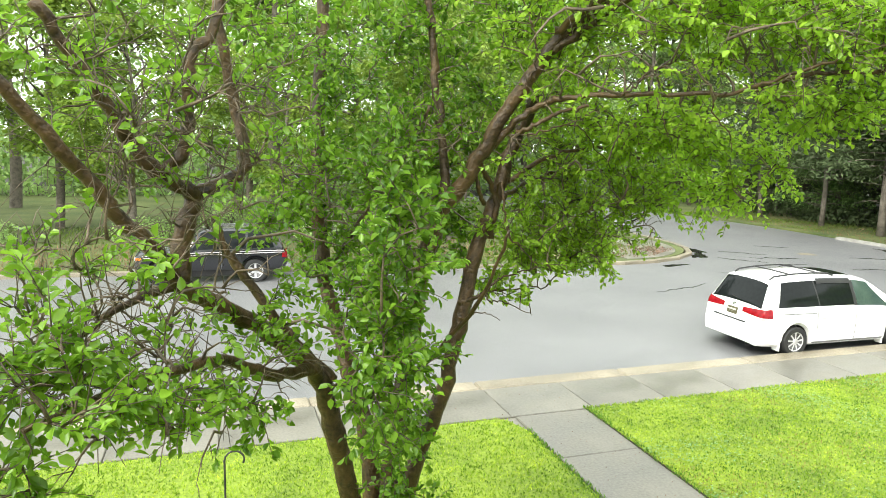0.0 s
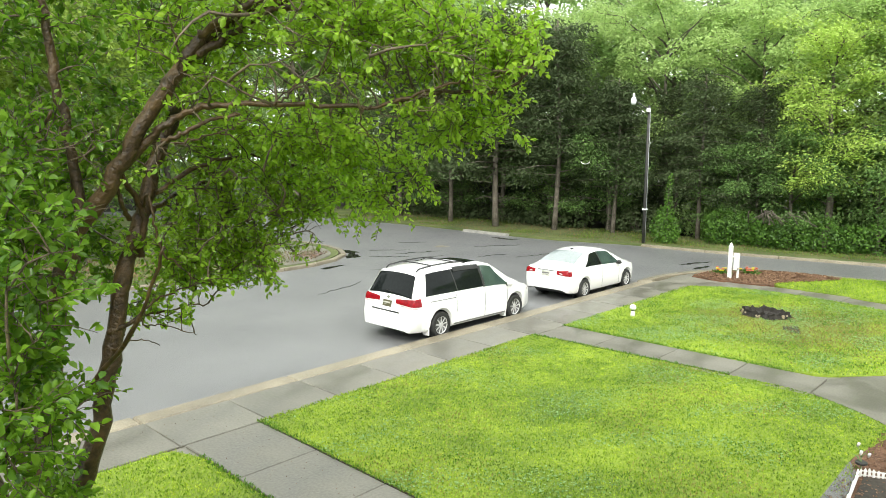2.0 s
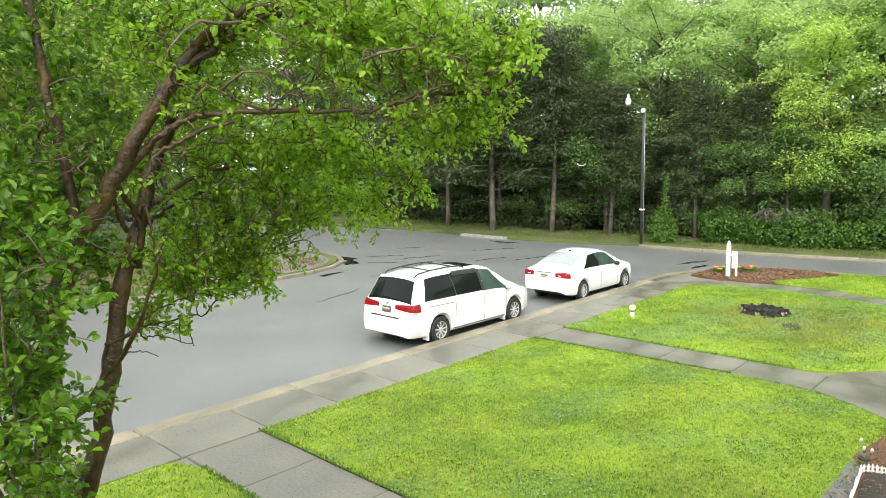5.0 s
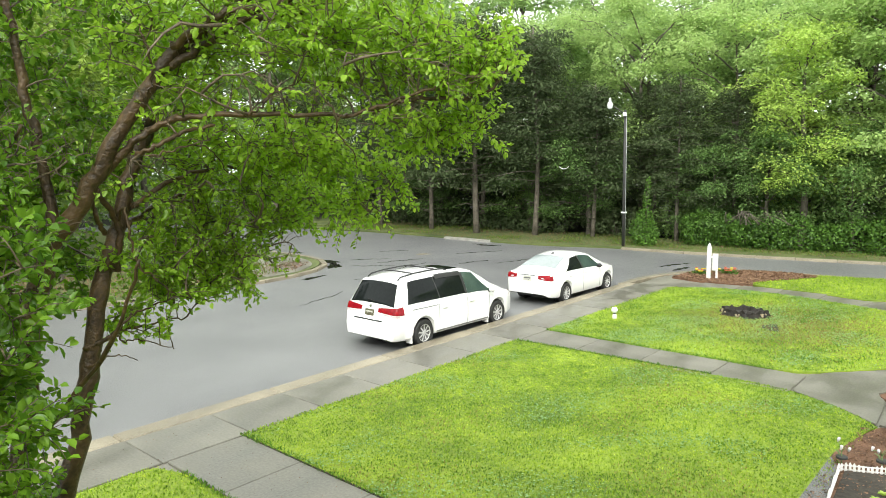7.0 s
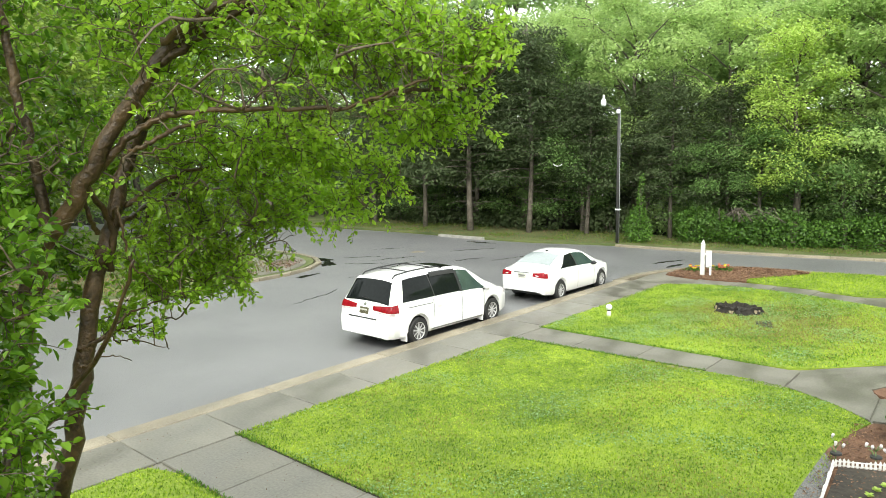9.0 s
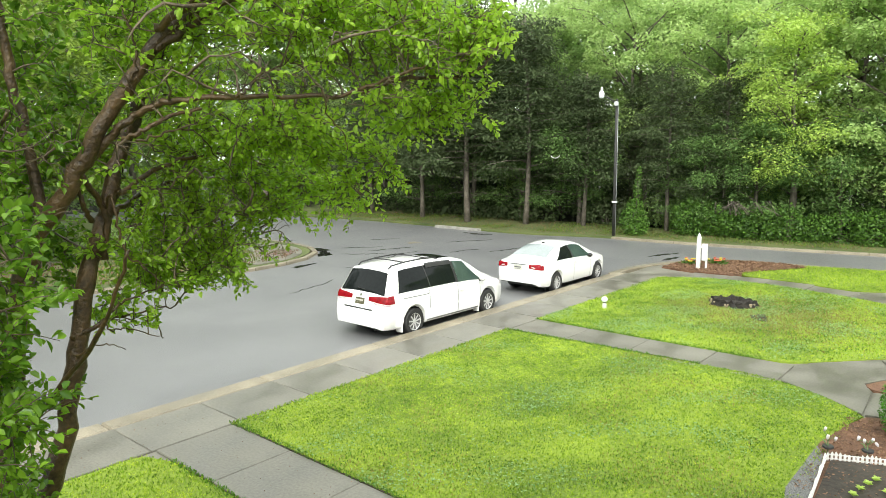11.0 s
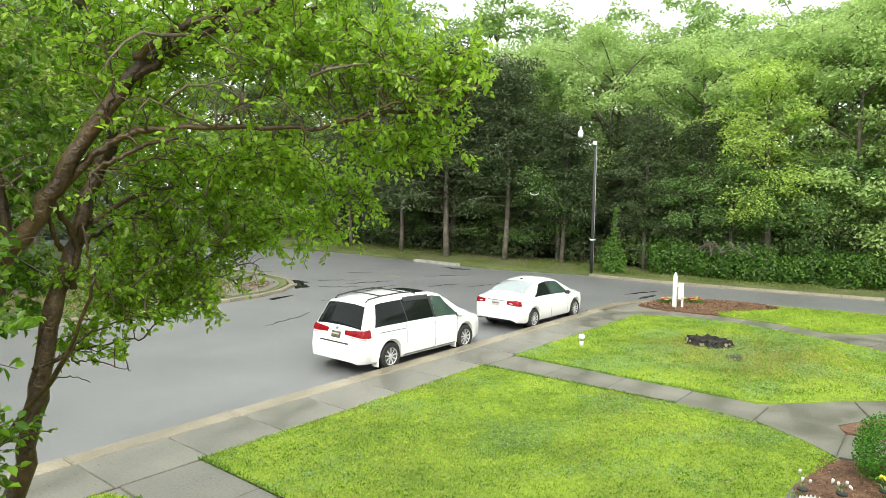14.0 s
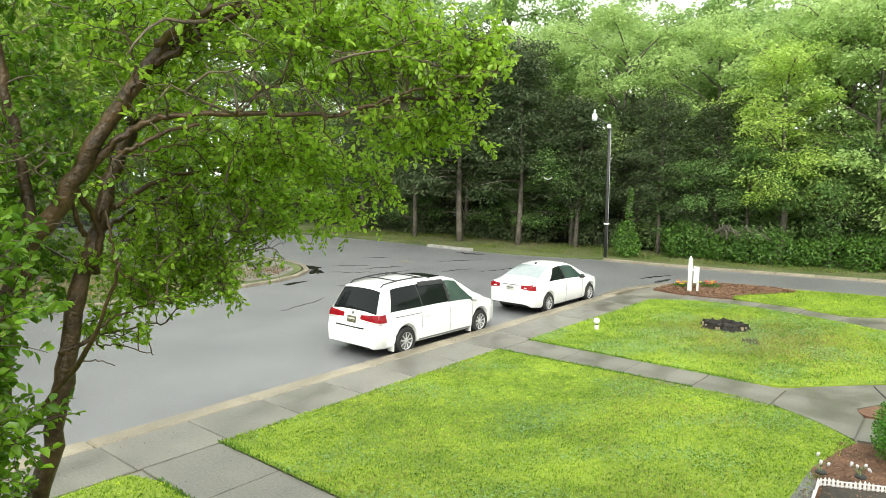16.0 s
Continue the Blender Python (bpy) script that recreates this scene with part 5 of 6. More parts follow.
def broadleaf(name, height, width, bare, leaf_mat, seed, label, per=130, size=0.195, lean=0.0, tilt=0.55):
    rng = np.random.default_rng(seed)
    rnd = random.Random(seed)
    ob = thing(name, Matrix.Identity(4), label, "tree", "woodland trees")
    r0 = 0.012 * height + 0.05
    trunk = [Vector((lean * (z / height) ** 1.5 + 0.12 * math.sin(z * 0.7 + seed), 0.12 * math.cos(z * 0.6 + seed) - 0.12 * math.cos(seed), z)) for z in np.linspace(0, height * 0.9, 10)]
    tubes = [tube_arrays([trunk[0] + Vector((0, 0, -0.15))] + trunk, [r0 * 1.35] + [r0 * (1.15 - 0.95 * i / 9) for i in range(10)], 9)]
    ends = []
    limbs = int(11 + height * 0.7)
    for i in range(limbs):
        f = bare + (0.96 - bare) * (i + rnd.random()) / limbs
        k = min(8, int(f * 9.99))
        p = trunk[k].lerp(trunk[min(9, k + 1)], f * 9.99 - int(f * 9.99))
        a = i * 2.4 + rnd.uniform(-0.4, 0.4)
        reach = width * (0.45 + 0.55 * math.sin(math.pi * min(1, (f - bare) / (1 - bare) * 0.85 + 0.12))) * rnd.uniform(0.7, 1.1)
        rise = reach * rnd.uniform(0.25, 0.8) * (0.4 + f)
        out = Vector((math.cos(a), math.sin(a), 0))
        line = [p, p + out * reach * 0.35 + Vector((0, 0, rise * 0.5)), p + out * reach * 0.7 + Vector((0, 0, rise * 0.85)), p + out * reach + Vector((0, 0, rise * 0.9))]
        tubes.append(tube_arrays(line, [r0 * 0.42 * (1.1 - f * 0.6), r0 * 0.3 * (1.1 - f * 0.6), 0.03, 0.012], 5))
        for j in range(7):
            t = rnd.uniform(0.3, 1.0)
            q = line[1].lerp(line[3], t) + Vector((rnd.gauss(0, 0.45), rnd.gauss(0, 0.45), rnd.gauss(0.05, 0.4)))
            tubes.append(tube_arrays([line[1].lerp(line[3], t * 0.7), q], [0.018, 0.006], 4))
            ends.append((np.array(q), rnd.uniform(0.45, 0.95) * (0.7 + width * 0.1)))
    for j in range(8):
        ends.append((np.array(trunk[-1] + Vector((rnd.gauss(0, 0.5), rnd.gauss(0, 0.5), rnd.uniform(-0.4, height * 0.09)))), rnd.uniform(0.4, 0.8)))
    tk = new("trunk", tubes_mesh("trunk", tubes, BARK))
    tk.parent = ob
    c, way, nrm, s = crown_of(ends, rng, per, size, 1.15)
    cr = new("crown", leaves_mesh("crown", leaf_mat, c, way, nrm, s, s * 0.55))
    cr.parent = ob
    return ob


def conifer(name, height, width, bare, leaf_mat, seed, label):
    """A dark cedar: bare lower trunk with dead twigs, tiers of fine drooping sprays."""
    rng = np.random.default_rng(seed)
    rnd = random.Random(seed)
    ob = thing(name, Matrix.Identity(4), label, "tree", "dark trees on the verge")
    trunk = [Vector((0.1 * math.sin(z * 0.5 + seed), 0.1 * math.sin(z * 0.43 + 2 * seed), z)) for z in np.linspace(-0.15, height, 10)]
    tubes = [tube_arrays(trunk, [0.15] + [0.12 * (1 - 0.09 * i) for i in range(9)], 9)]
    ends = []
    n = 46
    for i in range(n):
        f = bare + (0.98 - bare) * i / n
        z = f * height
        p = Vector((0.1 * math.sin(z * 0.5 + seed), 0.1 * math.sin(z * 0.43 + 2 * seed), z))
        a = i * 2.4 + rnd.uniform(-0.3, 0.3)
        reach = width * (1.05 - 0.75 * ((f - bare) / (1 - bare))) * rnd.uniform(0.6, 1.1)
        out = Vector((math.cos(a), math.sin(a), 0))
        tip = p + out * reach + Vector((0, 0, rnd.uniform(-0.2, 0.35)))
        tubes.append(tube_arrays([p, p.lerp(tip, 0.5) + Vector((0, 0, 0.1)), tip], [0.035, 0.022, 0.006], 4))
        for j in range(5):
            ends.append((np.array(p.lerp(tip, rnd.uniform(0.35, 1.05)) + Vector((rnd.gauss(0, 0.25), rnd.gauss(0, 0.25), rnd.gauss(0, 0.2)))), rnd.uniform(0.35, 0.7)))
    for i in range(14):
        z = rnd.uniform(0.35, 1.0) * bare * height
        a = rnd.uniform(0, 6.28)
        tubes.append(tube_arrays([(0, 0, z), (0.5 * math.cos(a), 0.5 * math.sin(a), z + 0.1), (1.1 * math.cos(a), 1.1 * math.sin(a), z + rnd.uniform(-0.1, 0.3))], [0.02, 0.012, 0.004], 4))
    tk = new("trunk", tubes_mesh("trunk", tubes, BARK))
    tk.parent = ob
    c, way, nrm, s = crown_of(ends, rng, 100, 0.2, 1.3, 0.42, 0.22)
    cr = new("crown", leaves_mesh("crown", leaf_mat, c, way, nrm, s, s * 0.32))
    cr.parent = ob
    return ob


def plant(ob, spots, tall=1.0):
    """Sets the thing at the first spot (x, y, turn, scale) and copies of it at the others."""
    made = []
    for i, (x, y, turn, k) in enumerate(spots):
        m = pose(x, y, 0.08, 0, 0, turn) @ Matrix.Diagonal((k, k, k * tall, 1))
        if i == 0:
            ob.matrix_world = m
            made.append(ob)
        else:
            made.append(copy_thing(ob, m))
    return made


DARK_LABEL = "dark evergreen cedar with bare lower trunk on the verge"
cedars = plant(conifer("cedar_tree", 9.5, 2.9, 0.27, LEAF_DARK, 3, DARK_LABEL), [(34.55, 36.8, 0, 1.15), (34.56, 23.3, 130, 1.12), (36.4, 15.3, 250, 0.8), (37.5, 12.6, 20, 0.75), (38.5, 17.6, 80, 0.8), (39, 40, 100, 1.1), (35.2, 45, 10, 1.0)])
cedars += plant(conifer("cedar_tree", 8.6, 2.7, 0.30, LEAF_DARK, 8, DARK_LABEL), [(33.95, 31.4, 0, 1.2), (33.9, 27.2, 200, 1.3), (35.6, 19.9, 90, 0.85), (37.5, 21.5, 300, 0.85), (37.2, 29.5, 45, 1.2), (37.5, 25.5, 160, 1.2), (38, 34, 70, 1.25)])
LIGHT = "tall light green broadleaf tree in spring leaf, paled for haze, at the wood's edge"
MIDL = "tall mid-green broadleaf tree in the woods, haze put into its colour"
light_a = plant(broadleaf("broadleaf_tree", 13.0, 4.4, 0.14, LEAF_LIGHT_HAZE, 1, LIGHT), [(40.5, 19.5, 0, 1.0), (42, 8.0, 100, 1.0), (40, 2.6, 220, 1.02), (42.5, -4, 40, 1.05), (41.5, 27, 150, 1.0), (41, 44, 300, 1.25), (44, -15, 60, 1.1)], 1.04)
light_b = plant(broadleaf("broadleaf_tree", 12.0, 4.2, 0.08, LEAF_LIGHT_HAZE, 5, LIGHT), [(40.3, 13.8, 10, 1.0), (39.2, 5.6, 200, 0.95), (38.8, -0.6, 320, 0.95), (41.5, 33, 90, 1.05), (42, 38.5, 30, 1.2), (42, -9.5, 120, 1.05)], 1.04)
mid_a = plant(broadleaf("broadleaf_tree", 15.5, 5.0, 0.2, LEAF_MID_HAZE, 9, MIDL, per=72, size=0.26), [(47, 22, 0, 1.0), (48, 14, 70, 0.95), (47.5, 5.5, 140, 1.02), (47, -3, 210, 1.1), (47, 31, 280, 1.0), (46, 40, 350, 1.2), (49, -13, 60, 1.15), (45, 50, 20, 1.3), (42, 58, 200, 1.3), (45, 11, 75, 0.85), (45.5, 2, 190, 0.85), (44.5, 17.5, 260, 0.85), (45.5, -8, 15, 0.9), (44, 26.5, 100, 0.85), (26, 56, 100, 1.1), (17, 56, 20, 1.1), (36, 52, 40, 1.25), (31, 60, 160, 1.2), (52, 9, 33, 1.05), (52, 0, 77, 1.05), (51, -8, 130, 1.05), (51, 18, 10, 1.05)], 1.0)
mid_b = plant(broadleaf("broadleaf_tree", 18.5, 5.6, 0.25, LEAF_MID_HAZE, 14, MIDL, per=34, size=0.38), [(56, 18, 0, 1.0), (57, 8, 100, 1.0), (55, -1, 200, 1.1), (55, 28, 300, 1.0), (54, 38, 50, 1.2), (58, -12, 150, 1.15), (52, 50, 250, 1.3), (48, 64, 10, 1.1), (21, 64, 60, 1.1), (30, 68, 140, 1.15), (12, 62, 230, 1.05), (37, 62, 310, 1.15), (3, 60, 20, 1.0), (-9, 60, 90, 0.95), (-22, 58, 170, 0.9), (43, 56, 30, 1.3), (60, 33, 10, 1.1), (60, 13, 80, 1.0), (60, 3, 50, 1.0), (61, 23, 50, 1.0), (47, 47, 210, 1.3)], 1.0)
bright = plant(broadleaf("locust_tree", 10.6, 2.9, 0.18, LEAF_BRIGHT, 21, "yellow-green young broadleaf tree with sparse crown above the hedge", per=170, size=0.14), [(37.8, 9.4, 40, 1.0)])
understorey = plant(broadleaf("understorey_tree", 6.4, 2.5, 0.16, LEAF_UNDER_SHADE, 27, "low spreading green tree at the wood's edge, shade put into its leaf colour", per=150, size=0.15), [(36.6, 20.9, 0, 1.0), (37.0, 25.2, 110, 1.0), (37.3, 10.9, 200, 0.9), (38.0, 7.3, 300, 0.9), (38.4, 3.2, 60, 0.9), (36.6, 33.6, 150, 1.0), (39.0, -1.5, 20, 0.9), (36.9, 13.6, 80, 0.8)])
# across the road
across = plant(broadleaf("roadside_tree", 11.5, 4.0, 0.22, LEAF_ROADSIDE, 31, "light green broadleaf tree across the road", per=58, size=0.27), [(-7, 36, 0, 1.0), (7.5, 34, 80, 1.0), (13.5, 41, 160, 1.1), (-18, 42, 250, 1.1), (2, 46, 310, 1.15), (19, 52, 20, 1.2), (-30, 38, 120, 1.2), (10, 29.5, 200, 0.8), (-3.5, 33, 140, 0.85), (-12.5, 33, 30, 0.9), (3.2, 31.5, 260, 0.75), (-21, 33, 300, 0.9)])
pines = plant(broadleaf("pine_tree", 19.0, 3.0, 0.55, LEAF_DARK, 41, "tall bare-trunked dark pine across the road", per=85, size=0.22), [(24.5, 58, 0, 1.1), (3.2, 39, 120, 1.0), (-11.5, 47, 240, 1.0)])


def leafy_mass(name, boxes, per, size, mat, seed, lumps=0.35, power=2.0):
    """Foliage over rounded volumes (centre, radii): most leaves near the outside."""
    rng = np.random.default_rng(seed)
    c, way, nrm = [], [], []
    for centre, radii in boxes:
        n = int(per * (radii[0] * radii[1] + radii[1] * radii[2] + radii[0] * radii[2]))
        v = rng.normal(size=(n, 3))
        v /= (np.abs(v) ** power).sum(1)[:, None] ** (1 / power)
        lump = 1 + lumps * np.sin(v[:, :1] * 7 + seed) * np.sin(v[:, 1:2] * 6 + 2 * seed) * 0.4
        f = rng.uniform(0.72, 1.03, (n, 1)) * lump
        p = v * f * np.array(radii) + np.array(centre)
        c.append(p)
        way.append(rng.normal(size=(n, 3)) * 0.7 + v * 0.4)
        nrm.append(v + rng.normal(size=(n, 3)) * 0.45 + (0, 0, 0.4))
    c, way, nrm = np.concatenate(c), np.concatenate(way), np.concatenate(nrm)
    keep = c[:, 2] > 0.1
    c, way, nrm = c[keep], way[keep], nrm[keep]
    s = rng.uniform(0.7, 1.3, len(c)) * size
    me = leaves_mesh(name, mat, c, way, nrm, s, s * 0.6)
    return me


def shrub(name, boxes, per, size, mat, seed, label, category, lumps=0.35, power=2.0):
    ob = thing(name, Matrix.Translation(boxes[0][0]) @ pose(0, 0, -boxes[0][0][2] + 0.1), label, category)
    at = np.array((boxes[0][0][0], boxes[0][0][1], 0.1))
    me = leafy_mass(name, boxes, per, size, mat, seed, lumps, power)
    co = np.empty(len(me.vertices) * 3, np.float32)
    me.vertices.foreach_get("co", co)
    co = co.reshape(-1, 3) - at.astype(np.float32)
    me.vertices.foreach_set("co", co.ravel())
    f = new("foliage", me)
    f.parent = ob
    tubes = []
    rnd = random.Random(seed)
    for i in range(9):
        b = rnd.choice(boxes)
        tip = Vector(b[0]) - Vector(at) + Vector((rnd.uniform(-0.6, 0.6) * b[1][0], rnd.uniform(-0.6, 0.6) * b[1][1], rnd.uniform(0, 0.5) * b[1][2]))
        foot = Vector((tip.x * 0.5, tip.y * 0.5, -0.05))
        tubes.append(tube_arrays([foot, foot.lerp(tip, 0.5) + Vector((0.05, 0, 0)), tip], [0.03, 0.02, 0.008], 5))
    w = new("branches", tubes_mesh("branches", tubes, BARK))
    w.parent = ob
    return ob


rh = random.Random(5)
hedge_boxes = []
for i in range(26):
    y = 13.6 - i * 1.15
    x = 35.3 + max(0, (11 - y)) * 0.22
    hedge_boxes.append(((x + rh.uniform(-0.2, 0.2), y, 0.8 + rh.uniform(-0.15, 0.12)), (0.8 + rh.uniform(-0.15, 0.25), 0.95, 0.88 + rh.uniform(-0.22, 0.24))))
shrub("hedge", hedge_boxes, 700, 0.13, LEAF_HEDGE, 6, "overgrown ivy-covered hedge along the road", "hedge")
shrub("round_bush", [((33.7, 15.95, 0.8), (0.75, 0.72, 0.85)), ((33.8, 15.95, 1.5), (0.45, 0.45, 0.55)), ((33.4, 15.6, 0.55), (0.5, 0.6, 0.5)), ((33.9, 15.9, 2.4), (0.19, 0.2, 0.7)), ((33.95, 15.85, 3.2), (0.13, 0.14, 0.5))], 800, 0.12, LEAF_HEDGE, 7, "leafy green bush and ivy column beside the lamp pole", "bush")
shrub("clipped_shrub", [((12.5, 0.74, 0.55), (0.82, 0.86, 0.5))], 9000, 0.042, LEAF_BOX, 8, "dense clipped rounded green shrub in the mulch bed", "shrub", 0.2, 3.2)
shrub("clipped_shrub", [((20.2, 0.45, 0.6), (0.6, 0.6, 0.6))], 2000, 0.06, LEAF_BOX, 9, "clipped green shrub in the far mulch bed", "shrub", 0.2, 3.0)
shrub("clipped_shrub", [((27.2, 1.0, 0.5), (0.5, 0.5, 0.5))], 1500, 0.08, LEAF_HEDGE, 10, "dark green shrub at the end of the corner lawn", "shrub")
vines = thing("dead_vines", pose(35.0, 10.6, 1.55), "brown leafless vines arching over the hedge", "vine")
for i in range(16):
    y0, y1 = rh.uniform(-1.6, 1.6), rh.uniform(-1.6, 1.6)
    tube_part("vine", [(rh.uniform(-0.5, 0.2), y0, -0.25), (-0.3, (y0 + y1) / 2, rh.uniform(0.2, 0.5)), (rh.uniform(-0.7, 0.1), y1, rh.uniform(-0.3, 0.1))], [0.025, 0.02, 0.01], BARK, vines, 5)
strap_plant = thing("strap_leaf_plant", pose(11.62, 0.58, 0.12), "pale green strap-leaved plant beside the clipped shrub", "plant")
for i in range(15):
    a = i * 2.4
    r = 0.30 + 0.03 * (i % 4)
    c, n = math.cos(a), math.sin(a)
    bm = bmesh.new()
    rows = []
    for f in np.linspace(0, 1, 7):
        w = 0.018 * (1 - f ** 2) + 0.001
        p = Vector((c * r * f, n * r * f, 0.02 + 0.42 * f - 0.30 * f * f))
        rows.append([bm.verts.new(p + Vector((-n, c, 0)) * w), bm.verts.new(p - Vector((0, 0, w * 0.4))), bm.verts.new(p - Vector((-n, c, 0)) * w)])
    for p, q in zip(rows, rows[1:]):
        for k in range(2):
            bm.faces.new((p[k], p[k + 1], q[k + 1], q[k]))
    part("leaf", bm, LEAF_BRIGHT if i % 3 else LEAF_LOW, strap_plant)
# undergrowth: where it takes LEAF_DARK, shade behind the trees is its colour
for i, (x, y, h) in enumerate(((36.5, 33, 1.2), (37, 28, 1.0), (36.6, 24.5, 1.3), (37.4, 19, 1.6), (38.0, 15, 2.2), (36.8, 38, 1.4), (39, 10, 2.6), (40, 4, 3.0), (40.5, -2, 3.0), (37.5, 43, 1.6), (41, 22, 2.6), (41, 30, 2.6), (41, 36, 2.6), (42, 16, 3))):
    shrub("undergrowth", [((x, y, h * 0.5), (1.5, 2.6, h * 0.6)), ((x + 1, y + 1.5, h * 0.6), (1.4, 2.0, h * 0.7))], 130, 0.22, LEAF_DARK if x < 38 or i > 9 else LEAF_MID_HAZE, 50 + i, "shadowy woodland undergrowth behind the trees", "undergrowth")
for i, (x, y, h) in enumerate(((-9, 30.5, 1.2), (-3, 31.5, 1.0), (4.5, 30, 1.3), (14, 32, 1.3), (-15, 31, 1.6), (0.5, 36, 1.8), (11.5, 37, 2))):
    shrub("roadside_shrub", [((x, y, h * 0.5), (1.4, 1.2, h * 0.6))], 300, 0.13, LEAF_MID_HAZE, 80 + i, "low green shrub across the road", "shrub")

# added backdrop against sky gaps, the wood's deep shade given as dark leaves
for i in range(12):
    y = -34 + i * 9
    shrub("thicket", [((52, y, 3.0), (2.0, 5.5, 3.6)), ((54, y + 4, 4.0), (2.0, 5.0, 4.6))], 34, 0.5, LEAF_DARK, 120 + i, "dense thicket deep in the woods, its shade put into dark leaves", "thicket")
for i in range(11):
    x = -50 + i * 9.5
    shrub("thicket", [((x, 56, 2.4), (5.5, 2.0, 3.0)), ((x + 4, 58, 3.4), (5.0, 2.0, 4.0))], 34, 0.45, LEAF_MID_HAZE, 140 + i, "green thicket far across the road", "thicket")

# backing wood to fill sky gaps; its haze lies in the leaf colour
for i in range(13):
    y = -40 + i * 9
    shrub("distant_wood", [((63, y, 8.2), (2.5, 6.0, 9.1 + 1.2 * math.sin(i * 2.1)))], 22, 0.62, LEAF_MID_HAZE, 160 + i, "tall hazy green wood closing the distance", "wood")
for i in range(9):
    x = -45 + i * 10
    shrub("distant_wood", [((x, 70, 9.0), (6.5, 2.5, 11.5 + 1.2 * math.sin(i * 2.1)))], 26, 0.62, LEAF_MID_HAZE, 180 + i, "tall hazy green wood closing the distance", "wood")

# a pale looped strap caught in the branches
strap = thing("plastic_strap", pose(33.0, 20.35, 4.25), "pale curved plastic strap hanging in the branches", "strap")
tube_part("loop", [(0, 0.28 * math.cos(a), 0.16 * math.sin(a)) for a in np.linspace(3.3, 6.1, 9)], [0.02] * 9, WHITE_WOOD, strap)


# ---- grass ----
def grass_material(name, stops, back=0.3):
    """Grass: colour by blade, by hand-wide tufts and by broad drifts of the lawn."""
    m = leaf_material(name, stops[0], stops[2], back, 0.5)
    n, l = m.node_tree.nodes, m.node_tree.links
    ramp = [k for k in n if k.type == "VALTORGB"][0]
    ramp.color_ramp.elements[0].position, ramp.color_ramp.elements[1].position = 0.24, 0.78
    ramp.color_ramp.elements.new(0.52).color = (*stops[1], 1)
    where, geo = n.new("ShaderNodeTexCoord"), n.new("ShaderNodeNewGeometry")
    total = None
    for scale, weight in ((0.55, 0.3), (2.6, 0.5), (11.0, 1.0), (None, 0.30)):
        if scale:
            tex = n.new("ShaderNodeTexNoise")
            tex.inputs["Scale"].default_value, tex.inputs["Detail"].default_value = scale, 3
            l.new(where.outputs["Object"], tex.inputs["Vector"])
            source = tex.outputs["Fac"]
        else:
            source = geo.outputs["Random Per Island"]
        step = n.new("ShaderNodeMath")
        step.operation = "MULTIPLY_ADD"
        step.inputs[1].default_value = weight
        step.inputs[2].default_value = -0.53
        l.new(source, step.inputs[0])
        if total:
            l.new(total, step.inputs[2])
        total = step.outputs[0]
    l.new(total, ramp.inputs[0])
    return m


BLADE = grass_material("grass_blade", ((0.075, 0.15, 0.012), (0.235, 0.385, 0.026), (0.52, 0.62, 0.07)))
VERGE_BLADE = leaf_material("verge_blade", (0.05, 0.095, 0.015), (0.17, 0.24, 0.04), 0.25, 0.6)
CLOVER = leaf_material("clover", (0.10, 0.22, 0.06), (0.32, 0.48, 0.21), 0.2, 0.5)
STRAW = leaf_material("straw", (0.20, 0.17, 0.05), (0.42, 0.36, 0.13), 0.1, 0.7)

DRY = leaf_material("worn_grass", (0.13, 0.10, 0.03), (0.36, 0.30, 0.11), 0.1, 0.7)


def grass(name, poly, density, height, z, mat, seed, label, mask=None, lying=False):
    rng = np.random.default_rng(seed)
    p = np.array(poly)
    lo, hi = p.min(0), p.max(0)
    n = int(density * (hi[0] - lo[0]) * (hi[1] - lo[1]))
    xy = rng.uniform(lo, hi, (n, 2))
    q = np.roll(p, -1, 0)
    inside = np.zeros(n, bool)
    for (x0, y0), (x1, y1) in zip(p, q):
        if y0 != y1:
            cross = ((y0 > xy[:, 1]) != (y1 > xy[:, 1])) & (xy[:, 0] < x0 + (xy[:, 1] - y0) / (y1 - y0) * (x1 - x0))
            inside ^= cross
    xy = xy[inside]
    if mask:
        xy = xy[mask(xy, rng)]
    n = len(xy)
    h = rng.uniform(0.6, 1.4, n) * height
    lean = rng.normal(size=(n, 2)) * 0.55
    way = np.column_stack([lean, np.ones(n)])
    way /= np.linalg.norm(way, axis=1)[:, None]
    c = np.column_stack([xy, np.full(n, z - 0.005)]) + way * h[:, None] / 2
    nrm = rng.normal(size=(n, 3))
    wide = 0.009 + 0.12 * h
    if lying:
        way = np.column_stack([rng.normal(size=(n, 2)), rng.normal(size=n) * 0.15])
        nrm, wide = nrm * 0.25 + (0, 0, 1), h * 0.8
    me = leaves_mesh(name, mat, c, way, nrm, h, wide)
    return tagged(new(name, me), label, "grass", kind="stuff")


def patchy(scale, level, seed):
    def f(xy, rng):
        waves = np.random.default_rng(seed * 17 + 3)
        v = np.zeros(len(xy))
        for k in range(14):
            turn, ph = waves.uniform(0, 6.283, 2)
            f0 = scale * waves.uniform(0.6, 4.0)
            v += 0.26 * np.sin((xy[:, 0] * math.cos(turn) + xy[:, 1] * math.sin(turn)) * f0 + ph)
        return v + rng.normal(size=len(xy)) * 0.35 > level
    return f


GRASS_TXT = "short wet bright green grass blades"
grass("grass", LAWN_MAIN, 1700, 0.032, LAWN_Z, BLADE, 1, GRASS_TXT)
grass("grass", [(-4, 6), (4.56, 6), (4.56, 9.1), (4.38, 9.6), (4.2, 9.67), (-6, 9.67)], 1200, 0.042, LAWN_Z, BLADE, 2, GRASS_TXT)
